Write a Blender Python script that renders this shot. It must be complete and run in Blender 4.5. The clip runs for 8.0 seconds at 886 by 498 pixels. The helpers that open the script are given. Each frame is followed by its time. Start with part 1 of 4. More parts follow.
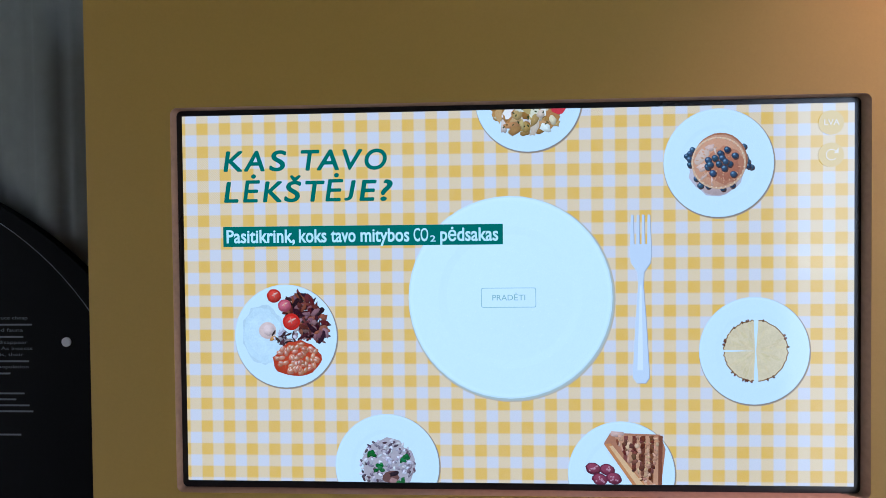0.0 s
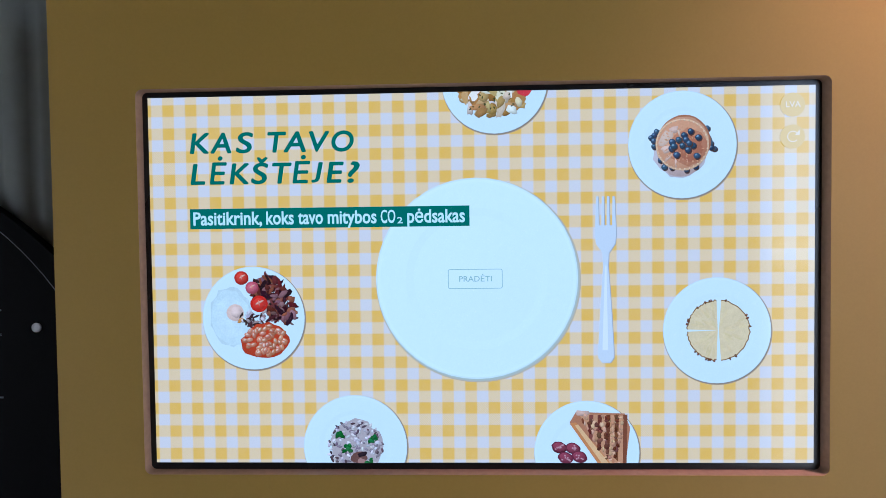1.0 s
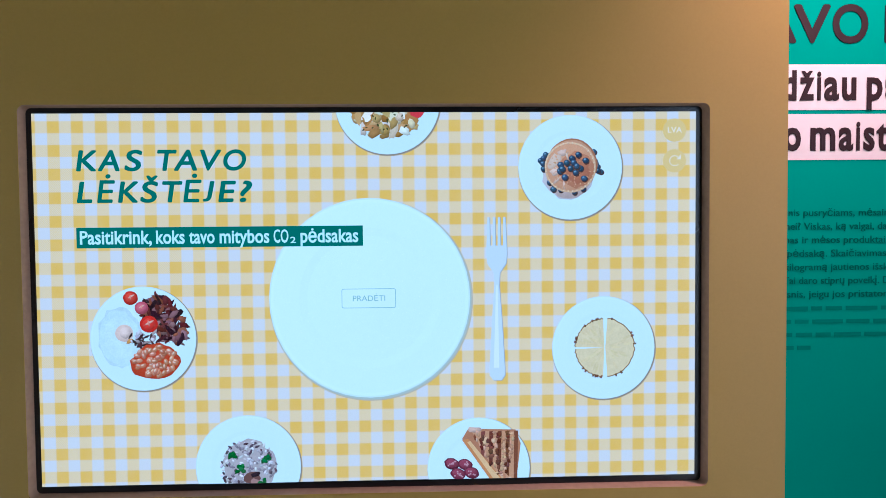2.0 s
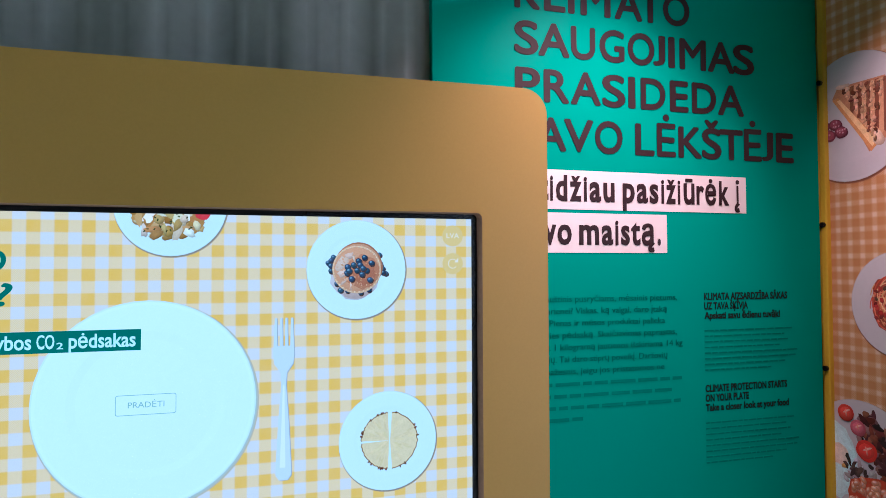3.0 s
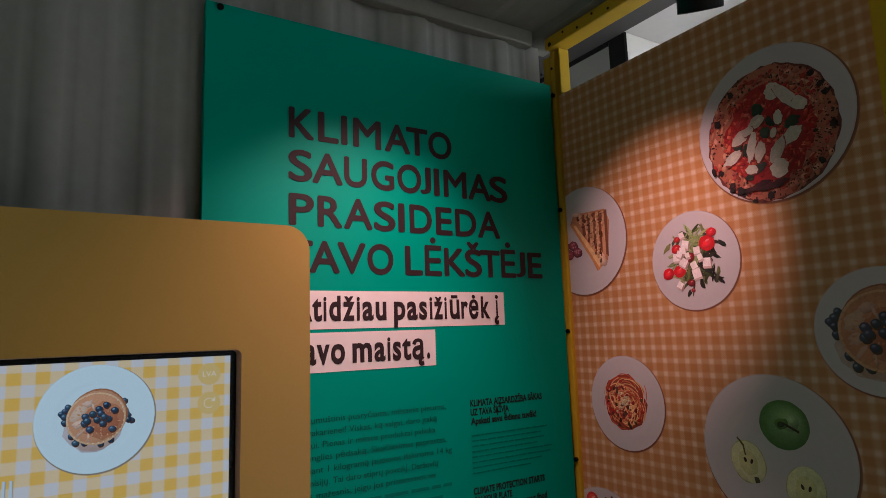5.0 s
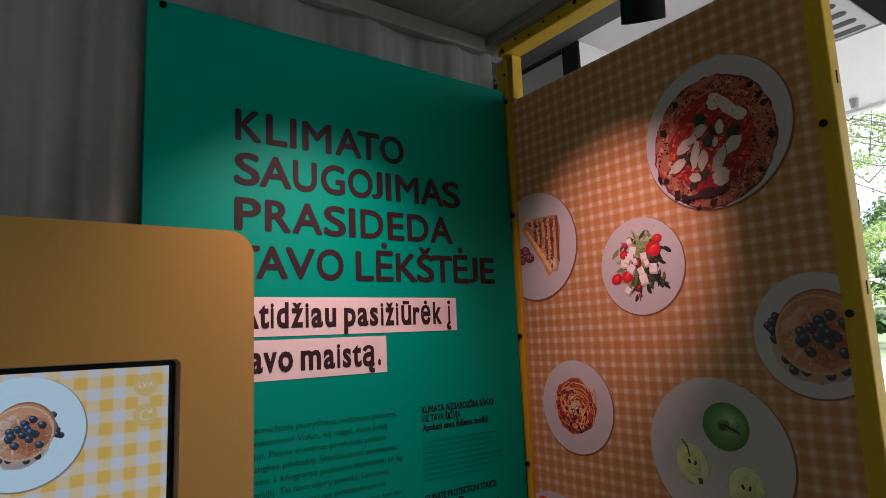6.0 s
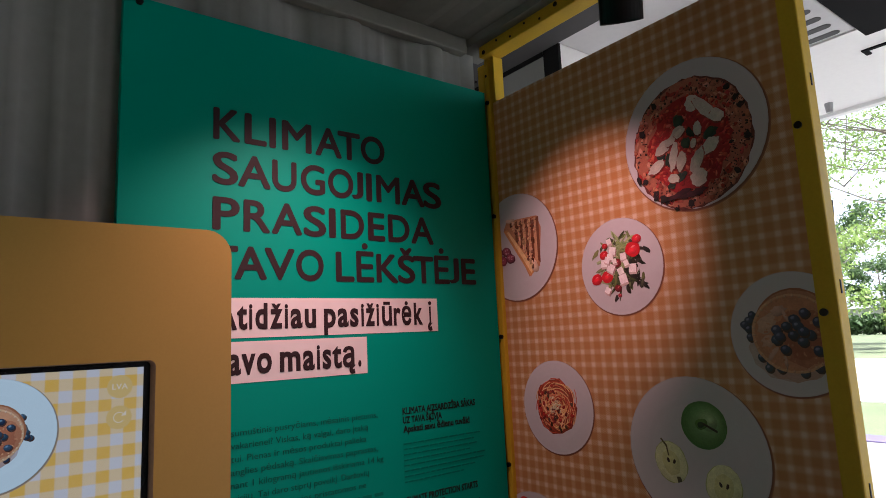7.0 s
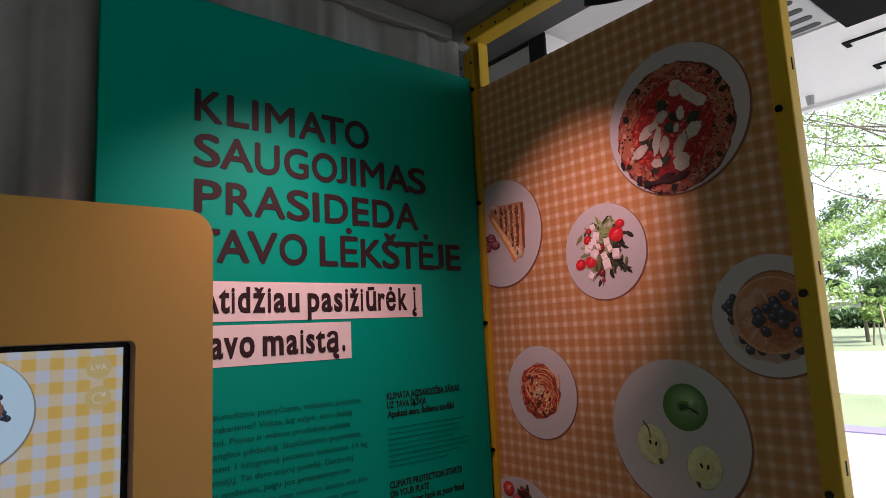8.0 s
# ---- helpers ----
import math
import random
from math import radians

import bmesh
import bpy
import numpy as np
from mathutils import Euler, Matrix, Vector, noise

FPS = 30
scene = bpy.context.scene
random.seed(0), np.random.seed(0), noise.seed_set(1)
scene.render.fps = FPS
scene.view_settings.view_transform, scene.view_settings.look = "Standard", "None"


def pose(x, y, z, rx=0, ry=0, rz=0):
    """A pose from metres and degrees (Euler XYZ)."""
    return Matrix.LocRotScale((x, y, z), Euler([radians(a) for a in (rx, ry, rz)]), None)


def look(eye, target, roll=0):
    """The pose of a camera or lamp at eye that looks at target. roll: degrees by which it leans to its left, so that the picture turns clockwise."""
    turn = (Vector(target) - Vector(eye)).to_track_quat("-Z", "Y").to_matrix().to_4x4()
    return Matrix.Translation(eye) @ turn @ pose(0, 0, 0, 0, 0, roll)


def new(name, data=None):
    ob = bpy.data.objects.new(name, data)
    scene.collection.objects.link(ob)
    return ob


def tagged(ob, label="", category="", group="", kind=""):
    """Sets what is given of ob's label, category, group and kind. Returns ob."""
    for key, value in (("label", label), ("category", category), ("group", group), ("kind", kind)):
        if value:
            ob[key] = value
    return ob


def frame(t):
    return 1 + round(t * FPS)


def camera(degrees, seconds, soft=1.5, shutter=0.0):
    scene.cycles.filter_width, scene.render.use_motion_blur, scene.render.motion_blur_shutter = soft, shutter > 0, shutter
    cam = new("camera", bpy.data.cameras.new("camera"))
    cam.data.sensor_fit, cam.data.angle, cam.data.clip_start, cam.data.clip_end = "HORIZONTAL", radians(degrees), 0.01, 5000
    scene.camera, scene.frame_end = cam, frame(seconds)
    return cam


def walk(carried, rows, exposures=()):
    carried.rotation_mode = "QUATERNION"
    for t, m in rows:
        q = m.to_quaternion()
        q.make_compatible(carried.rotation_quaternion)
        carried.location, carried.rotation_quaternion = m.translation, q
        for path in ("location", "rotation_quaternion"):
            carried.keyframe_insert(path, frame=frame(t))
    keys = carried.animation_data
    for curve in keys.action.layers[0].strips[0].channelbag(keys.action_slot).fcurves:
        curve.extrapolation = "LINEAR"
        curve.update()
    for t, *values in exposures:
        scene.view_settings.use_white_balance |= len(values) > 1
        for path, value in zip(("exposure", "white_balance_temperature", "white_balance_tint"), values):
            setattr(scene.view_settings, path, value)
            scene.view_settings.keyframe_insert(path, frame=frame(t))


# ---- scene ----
cam = camera(72.5, 8.0, 0.9)
PATH = [
    (0, (0.965, 0.798, 1.404), (0.864, 2.795, 1.366), -0.6),
    (0.5, (0.98, 0.794, 1.392), (0.898, 2.792, 1.355), -0.7),
    (1, (0.998, 0.795, 1.386), (0.929, 2.793, 1.328), -0.7),
    (1.2, (1.003, 0.799, 1.383), (0.94, 2.798, 1.325), -0.6),
    (2.3, (1.135, 0.771, 1.442), (1.304, 2.762, 1.378), -0.2),
    (2.5, (1.153, 0.755, 1.463), (1.424, 2.736, 1.413), 0.1),
    (3, (1.189, 0.734, 1.507), (1.716, 2.663, 1.566), -0.2),
    (3.5, (1.211, 0.717, 1.542), (1.919, 2.581, 1.701), -0.6),
    (4, (1.224, 0.692, 1.577), (2.075, 2.488, 1.797), -1.1),
    (4.5, (1.243, 0.662, 1.593), (2.211, 2.393, 1.853), -1.6),
    (5, (1.257, 0.643, 1.604), (2.315, 2.317, 1.885), -2.0),
    (6.5, (1.282, 0.638, 1.608), (2.476, 2.216, 1.898), -2.6),
    (7, (1.284, 0.638, 1.603), (2.495, 2.202, 1.898), -2.7),
    (7.5, (1.29, 0.639, 1.601), (2.523, 2.186, 1.892), -2.7),
    (8, (1.289, 0.641, 1.581), (2.538, 2.179, 1.856), -2.8),
]
EXPOSURES = [(0, 1.95, 4950, 11), (1.2, 1.95, 4950, 11), (2.4, 2.05, 4600, 3), (3.5, 2.08, 4600, 3), (4.0, 1.78, 5150, 3), (4.5, 1.40, 5400, 7), (5.0, 1.12, 5500, 8), (6.5, 1.08, 5500, 13), (8.0, 1.02, 5500, 14)]
walk(cam, [(t, look(eye, target, roll)) for t, eye, target, roll in PATH], EXPOSURES)

# ---- light ----
world = bpy.data.worlds.new("sky")
scene.world = world
world.use_nodes = True
wn = world.node_tree.nodes
sky = wn.new("ShaderNodeTexSky")
sky.sky_type, sky.sun_disc = "NISHITA", False
sky.dust_density, sky.air_density, sky.ozone_density = 10.0, 0.35, 0.0
sky.sun_elevation, sky.sun_rotation = radians(51), radians(186)
wn["Background"].inputs["Strength"].default_value = 0.15
world.node_tree.links.new(sky.outputs[0], wn["Background"].inputs["Color"])
sun_data = bpy.data.lights.new("sun", "SUN")
sun_data.energy, sun_data.angle, sun_data.color = 5.0, radians(0.5), (1.0, 0.95, 0.86)
sun = new("sun", sun_data)
sun.matrix_world = look((-1.0, -10.0, 12.5), (0, 0, 0))
SPOT_WATTS, SPOT_COLOUR = 8.0, (1.0, 0.53, 0.44)
SCREEN_POWER = 0.215


# ---- materials ----
def lin(c):
    return tuple(((v / 255 + 0.055) / 1.055) ** 2.4 if v > 10 else v / 255 / 12.92 for v in c)


def blank(name):
    m = bpy.data.materials.new(name)
    m.use_nodes = True
    return m, m.node_tree.nodes, m.node_tree.links, m.node_tree.nodes["Principled BSDF"]


def surface(name, colour, rough=0.6, metal=0.0, grain=40.0, vary=0.12, bump=0.1, big=2.0, spec=0.5):
    """Paint, metal or board: fine grain, broad stains, slight relief."""
    m, n, l, b = blank(name)
    co = n.new("ShaderNodeTexCoord")
    fine, wide = n.new("ShaderNodeTexNoise"), n.new("ShaderNodeTexNoise")
    fine.inputs["Scale"].default_value, wide.inputs["Scale"].default_value = grain, big
    fine.inputs["Detail"].default_value = wide.inputs["Detail"].default_value = 5
    for t in (fine, wide):
        l.new(co.outputs["Object"], t.inputs["Vector"])
    add = n.new("ShaderNodeMath")
    add.operation = "ADD"
    l.new(fine.outputs["Fac"], add.inputs[0]), l.new(wide.outputs["Fac"], add.inputs[1])
    ramp = n.new("ShaderNodeMapRange")
    ramp.inputs["From Min"].default_value, ramp.inputs["From Max"].default_value = 0.6, 1.4
    ramp.inputs["To Min"].default_value, ramp.inputs["To Max"].default_value = 1 - vary, 1 + vary
    l.new(add.outputs[0], ramp.inputs["Value"])
    mul = n.new("ShaderNodeVectorMath")
    mul.operation = "SCALE"
    mul.inputs[0].default_value = colour
    l.new(ramp.outputs[0], mul.inputs["Scale"])
    l.new(mul.outputs[0], b.inputs["Base Color"])
    r2 = n.new("ShaderNodeMapRange")
    r2.inputs["To Min"].default_value, r2.inputs["To Max"].default_value = max(0.02, rough - 0.1), min(1, rough + 0.1)
    l.new(wide.outputs["Fac"], r2.inputs["Value"]), l.new(r2.outputs[0], b.inputs["Roughness"])
    b.inputs["Metallic"].default_value = metal
    b.inputs["Specular IOR Level"].default_value = spec
    if bump:
        bp = n.new("ShaderNodeBump")
        bp.inputs["Strength"].default_value, bp.inputs["Distance"].default_value = bump, 0.002
        l.new(fine.outputs["Fac"], bp.inputs["Height"]), l.new(bp.outputs[0], b.inputs["Normal"])
    return m


def op(n, l, kind, a, b=None):
    m = n.new("ShaderNodeMath")
    m.operation = kind
    for i, v in enumerate((a, b)):
        if v is None:
            continue
        if isinstance(v, (int, float)):
            m.inputs[i].default_value = v
        else:
            l.new(v, m.inputs[i])
    return m.outputs[0]


def gingham(name, across, period, phase_a, phase_z, white, half, full, glow=0.0, rough=0.5, hatch=0.004, soft0=0.23, soft1=0.27):
    """Woven check: white squares, hatched half-tone bands, full squares where the bands cross."""
    m, n, l, b = blank(name)
    co, sep = n.new("ShaderNodeTexCoord"), n.new("ShaderNodeSeparateXYZ")
    l.new(co.outputs["Object"], sep.inputs[0])
    a, z = sep.outputs[across], sep.outputs["Z"]

    def band(v, phase):
        f = op(n, l, "FRACT", op(n, l, "DIVIDE", op(n, l, "SUBTRACT", v, phase), period))
        d = op(n, l, "ABSOLUTE", op(n, l, "SUBTRACT", f, 0.5))
        mr = n.new("ShaderNodeMapRange")
        mr.inputs["From Min"].default_value, mr.inputs["From Max"].default_value = soft0, soft1
        l.new(d, mr.inputs["Value"])
        return mr.outputs[0]

    ba, bz = band(a, phase_a), band(z, phase_z)
    both, either = op(n, l, "MULTIPLY", ba, bz), op(n, l, "MAXIMUM", ba, bz)
    w = op(n, l, "FRACT", op(n, l, "DIVIDE", op(n, l, "ADD", a, z), hatch))
    w = op(n, l, "ADD", op(n, l, "MULTIPLY", op(n, l, "GREATER_THAN", w, 0.5), 0.62), 0.62)
    nz = n.new("ShaderNodeTexNoise")
    nz.inputs["Scale"].default_value = 60
    l.new(co.outputs["Object"], nz.inputs["Vector"])
    m1, m2 = n.new("ShaderNodeMix"), n.new("ShaderNodeMix")
    m1.data_type = m2.data_type = "RGBA"
    m1.inputs[6].default_value, m1.inputs[7].default_value = (*white, 1), (*half, 1)
    m2.inputs[7].default_value = (*full, 1)
    l.new(op(n, l, "MULTIPLY", either, w), m1.inputs[0])
    l.new(m1.outputs[2], m2.inputs[6])
    l.new(op(n, l, "MULTIPLY", both, op(n, l, "ADD", op(n, l, "MULTIPLY", nz.outputs["Fac"], 0.3), 0.8)), m2.inputs[0])
    finish(n, l, b, m2.outputs[2], glow, rough)
    return m


def finish(n, l, b, colour, glow, rough):
    b.inputs["Roughness"].default_value = rough
    if glow:
        b.inputs["Base Color"].default_value = (0.01, 0.01, 0.012, 1)
        l.new(colour, b.inputs["Emission Color"])
        b.inputs["Emission Strength"].default_value = glow
    else:
        l.new(colour, b.inputs["Base Color"])


def printed(name, glow=0.0, rough=0.5, grain=0.5):
    """Takes each patch's ink or pixel colour from the mesh."""
    m, n, l, b = blank(name)
    at = n.new("ShaderNodeAttribute")
    at.attribute_name = "ink"
    co, f1, f2 = n.new("ShaderNodeTexCoord"), n.new("ShaderNodeTexNoise"), n.new("ShaderNodeTexNoise")
    f1.inputs["Scale"].default_value, f2.inputs["Scale"].default_value = 420, 90
    for t in (f1, f2):
        t.inputs["Detail"].default_value = 4
        l.new(co.outputs["Object"], t.inputs["Vector"])
    k = op(n, l, "ADD", op(n, l, "MULTIPLY", op(n, l, "ADD", f1.outputs["Fac"], f2.outputs["Fac"]), grain), 1 - grain)
    sc = n.new("ShaderNodeVectorMath")
    sc.operation = "SCALE"
    l.new(at.outputs["Color"], sc.inputs[0]), l.new(k, sc.inputs["Scale"])
    finish(n, l, b, sc.outputs[0], glow, rough)
    return m


def lit(name, colour):
    m, n, l, b = blank(name)
    rgb = n.new("ShaderNodeRGB")
    rgb.outputs[0].default_value = (*colour, 1)
    finish(n, l, b, rgb.outputs[0], SCREEN_POWER, 0.12)
    return m


PRINT_PERIOD, PRINT_Y, PRINT_Z = 0.0295, 1.4325, 1.5725
M_WALL = surface("wall_paint", (0.245, 0.25, 0.232), 0.55, vary=0.1, big=1.5)
# for the unseen wall only: darker than M_WALL so less light bounces
M_FRONT = surface("darkened_unseen_wall", (0.075, 0.075, 0.073), 0.6, vary=0.1, big=1.5)
M_CEIL = surface("ceiling_paint", (0.172, 0.178, 0.158), 0.6, vary=0.12, big=1.2)
M_FLOOR = surface("floor_plywood", (0.10, 0.07, 0.045), 0.6, vary=0.25, big=3.0)
M_KIOSK = surface("ochre_laminate", (0.43, 0.264, 0.053), 0.5, vary=0.04, grain=300, big=1.0, bump=0.04, spec=0.3)
M_EDGE = surface("brown_board_edge", (0.34, 0.20, 0.13), 0.55, vary=0.2, grain=120)
M_BEZEL = surface("black_plastic", (0.008, 0.008, 0.009), 0.3, vary=0.1, bump=0)
M_GREEN = surface("green_print", (0.0, 0.28, 0.192), 0.6, vary=0.04, grain=250, big=1.0, bump=0.02, spec=0.22)
M_TEXT = surface("maroon_ink", (0.022, 0.008, 0.010), 0.6, vary=0.1, bump=0, spec=0.25)
M_SMALL = surface("dark_green_ink", (0.005, 0.115, 0.08), 0.5, vary=0.1, bump=0, spec=0.12)
M_FINE = surface("faint_green_ink", (0.003, 0.18, 0.125), 0.5, vary=0.1, bump=0, spec=0.12)
M_BLACKINK = surface("black_ink", (0.012, 0.014, 0.013), 0.5, vary=0.1, bump=0, spec=0.12)
M_WHITEINK = surface("white_print", (0.71, 0.63, 0.615), 0.5, vary=0.03, bump=0)
M_YELLOW = surface("yellow_powder_coat", (0.54, 0.355, 0.012), 0.55, vary=0.08, grain=200, big=4.0, bump=0.05, spec=0.25)
M_BOLT = surface("dark_steel", (0.02, 0.018, 0.016), 0.4, metal=0.8, vary=0.2, grain=300)
M_BLACK = surface("black_board", (0.004, 0.0035, 0.0045), 0.6, vary=0.15, big=3.0, spec=0.06)
M_PALEINK = surface("pale_dot_ink", (0.75, 0.75, 0.76), 0.5, vary=0.05, bump=0)
M_GREYINK = surface("grey_ink", (0.12, 0.12, 0.124), 0.5, vary=0.1, bump=0)
M_LAMP = surface("black_lamp_metal", (0.012, 0.012, 0.013), 0.35, metal=0.3, vary=0.1, bump=0)
M_SOFFIT = surface("white_soffit", (0.84, 0.84, 0.84), 0.5, vary=0.03, big=0.8, bump=0)
M_GREYMETAL = surface("grey_sheet_metal", (0.35, 0.36, 0.38), 0.4, metal=0.5, vary=0.1)
M_SOFFIT_SHADE = surface("shaded_white_soffit", (0.62, 0.62, 0.64), 0.6, vary=0.04, bump=0)
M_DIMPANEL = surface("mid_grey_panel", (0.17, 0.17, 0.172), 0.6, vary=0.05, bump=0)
M_DARKPANEL = surface("shade_grey_steel", (0.05, 0.05, 0.053), 0.7, vary=0.08, bump=0)
M_SHEET = surface("pale_sheet_metal", (0.55, 0.56, 0.58), 0.55, vary=0.06)
M_MATT = surface("matt_black", (0.008, 0.008, 0.009), 0.9, vary=0.1, bump=0, spec=0.1)
M_GRASS = surface("grass", (0.15, 0.18, 0.085), 0.9, vary=0.4, grain=30, big=0.4, bump=0.5)
M_PATH = surface("pale_paving", (0.72, 0.70, 0.66), 0.8, vary=0.12, grain=20, big=0.3)
M_GRAVEL = surface("gravel", (0.22, 0.21, 0.185), 0.9, vary=0.25, grain=30, big=0.5, bump=0.4)
M_PURPLE = surface("purple_edging", (0.16, 0.13, 0.24), 0.6, vary=0.1)
M_BARK = surface("bark", (0.13, 0.11, 0.08), 0.9, vary=0.4, grain=25, bump=0.6)
M_HOUSE = surface("house_render", (0.55, 0.54, 0.52), 0.8)
M_ROOF = surface("roof_sheet", (0.30, 0.31, 0.33), 0.6)
M_GLASS = surface("dark_pane", (0.03, 0.035, 0.04), 0.15, bump=0)
M_WOODPOST = surface("stake_wood", (0.25, 0.19, 0.12), 0.8, vary=0.3)
M_PRINT = printed("food_print", 0.0, 0.48)
M_PLATE = printed("plate_print", 0.0, 0.48, 0.06)
M_PLATE_PIXELS = printed("plate_pixels", SCREEN_POWER, 0.1, 0.04)
M_PIXELS = printed("screen_picture", SCREEN_POWER, 0.12, 0.3)
M_CLOTH_SCREEN = gingham("screen_check", "X", 0.0332, 0.5745, 1.564, (0.76, 0.75, 0.76), (0.92, 0.68, 0.32), (0.90, 0.56, 0.10), SCREEN_POWER, 0.12, 0.0026)
M_CLOTH_PRINT = gingham("printed_check", "Y", PRINT_PERIOD, PRINT_Y, PRINT_Z, (0.66, 0.46, 0.33), (0.52, 0.255, 0.100), (0.48, 0.205, 0.064), 0.0, 0.48, 0.004, 0.11, 0.27)
M_S_GREEN = lit("screen_green", lin((18, 112, 96)))
M_S_WHITE = lit("screen_white", lin((236, 246, 250)))
M_S_LETTER = lit("screen_letter", lin((215, 248, 250)))
M_S_FORK = lit("screen_silver", lin((216, 228, 236)))
M_S_FORK_SHADE = lit("screen_fork_shade", lin((172, 182, 190)))
M_S_DOT = lit("screen_yellow", lin((236, 204, 128)))
M_S_PALE = lit("screen_pale", lin((246, 232, 206)))
M_S_OUTLINE = lit("screen_outline", lin((150, 190, 186)))


def leaf_material(name, colour):
    m, n, l, b = blank(name)
    g = n.new("ShaderNodeNewGeometry")
    hsv = n.new("ShaderNodeHueSaturation")
    hsv.inputs["Color"].default_value = (*colour, 1)
    mr = n.new("ShaderNodeMapRange")
    mr.inputs["To Min"].default_value, mr.inputs["To Max"].default_value = 0.6, 1.5
    l.new(g.outputs["Random Per Island"], mr.inputs["Value"]), l.new(mr.outputs[0], hsv.inputs["Value"])
    l.new(hsv.outputs[0], b.inputs["Base Color"])
    b.inputs["Roughness"].default_value = 0.6
    tr, mix = n.new("ShaderNodeBsdfTranslucent"), n.new("ShaderNodeMixShader")
    l.new(hsv.outputs[0], tr.inputs["Color"])
    mix.inputs[0].default_value = 0.45
    l.new(b.outputs[0], mix.inputs[1]), l.new(tr.outputs[0], mix.inputs[2])
    l.new(mix.outputs[0], n["Material Output"].inputs["Surface"])
    return m


M_LEAF = leaf_material("leaves_light", (0.20, 0.29, 0.07))
M_LEAF_DARK = leaf_material("leaves_dark", (0.07, 0.12, 0.04))


# ---- helpers of this scene ----
def part(name, bm, material, parent=None, label=""):
    me = bpy.data.meshes.new(name)
    bm.to_mesh(me)
    bm.free()
    return hang(name, me, material, parent, label)


def hang(name, me, material, parent=None, label=""):
    if material is not None and not me.materials:
        me.materials.append(material)
    ob = new(name, me)
    if parent is not None:
        ob.parent = parent
    return tagged(ob, label)


def thing(name, label, category, group="", kind=""):
    return tagged(new(name), label, category, group, kind)


def box(x0, x1, y0, y1, z0, z1, bevel=0.0, bm=None):
    bm = bm or bmesh.new()
    r = bmesh.ops.create_cube(bm, size=1.0, matrix=Matrix.Translation(((x0 + x1) / 2, (y0 + y1) / 2, (z0 + z1) / 2)) @ Matrix.Diagonal((x1 - x0, y1 - y0, z1 - z0, 1)))
    if bevel:
        es = list({e for v in r["verts"] for e in v.link_edges})
        bmesh.ops.bevel(bm, geom=es, offset=bevel, segments=2, affect="EDGES", profile=0.5)
    return bm


def rod(p, q, r0, r1=None, seg=20, bm=None):
    bm = bm or bmesh.new()
    p, q = Vector(p), Vector(q)
    m = Matrix.Translation((p + q) / 2) @ (q - p).to_track_quat("Z", "Y").to_matrix().to_4x4()
    bmesh.ops.create_cone(bm, cap_ends=True, segments=seg, radius1=r0, radius2=r0 if r1 is None else r1, depth=(q - p).length, matrix=m)
    return bm


def rounded(x0, x1, z0, z1, r, seg=8, bottom=True):
    pts = []
    for cx, cz, a0, on in ((x1 - r, z1 - r, 0, True), (x0 + r, z1 - r, 90, True), (x0 + r, z0 + r, 180, bottom), (x1 - r, z0 + r, 270, bottom)):
        if not on:
            pts.append((x0 if a0 == 180 else x1, z0))
            continue
        for k in range(seg + 1):
            a = radians(a0 + 90 * k / seg)
            pts.append((cx + r * math.cos(a), cz + r * math.sin(a)))
    return pts


def slab(outer, hole, y0, y1):
    """An upright sheet with a hole through it."""
    bm = bmesh.new()
    es = []
    for loop in (outer, hole):
        if not loop:
            continue
        vs = [bm.verts.new((x, y0, z)) for x, z in loop]
        es += [bm.edges.new((vs[i], vs[(i + 1) % len(vs)])) for i in range(len(vs))]
    bmesh.ops.triangle_fill(bm, edges=es, use_beauty=True)
    ext = bmesh.ops.extrude_face_region(bm, geom=bm.faces[:])
    bmesh.ops.translate(bm, vec=(0, y1 - y0, 0), verts=[v for v in ext["geom"] if isinstance(v, bmesh.types.BMVert)])
    bmesh.ops.recalc_face_normals(bm, faces=bm.faces)
    return bm


def letters(body, bold=0.0, shear=0.0, spacing=1.0):
    """Lettering with rounded, thickened strokes; thickness is set by whoever places it."""
    cu = bpy.data.curves.new("t", "FONT")
    cu.body, cu.shear, cu.space_character = body, shear, spacing
    cu.resolution_u, cu.bevel_depth, cu.bevel_resolution = 3, bold, 1
    ob = new("t", cu)
    bpy.context.view_layer.update()
    me = bpy.data.meshes.new_from_object(ob.evaluated_get(bpy.context.evaluated_depsgraph_get()))
    bpy.data.objects.remove(ob)
    bpy.data.curves.remove(cu)
    return me


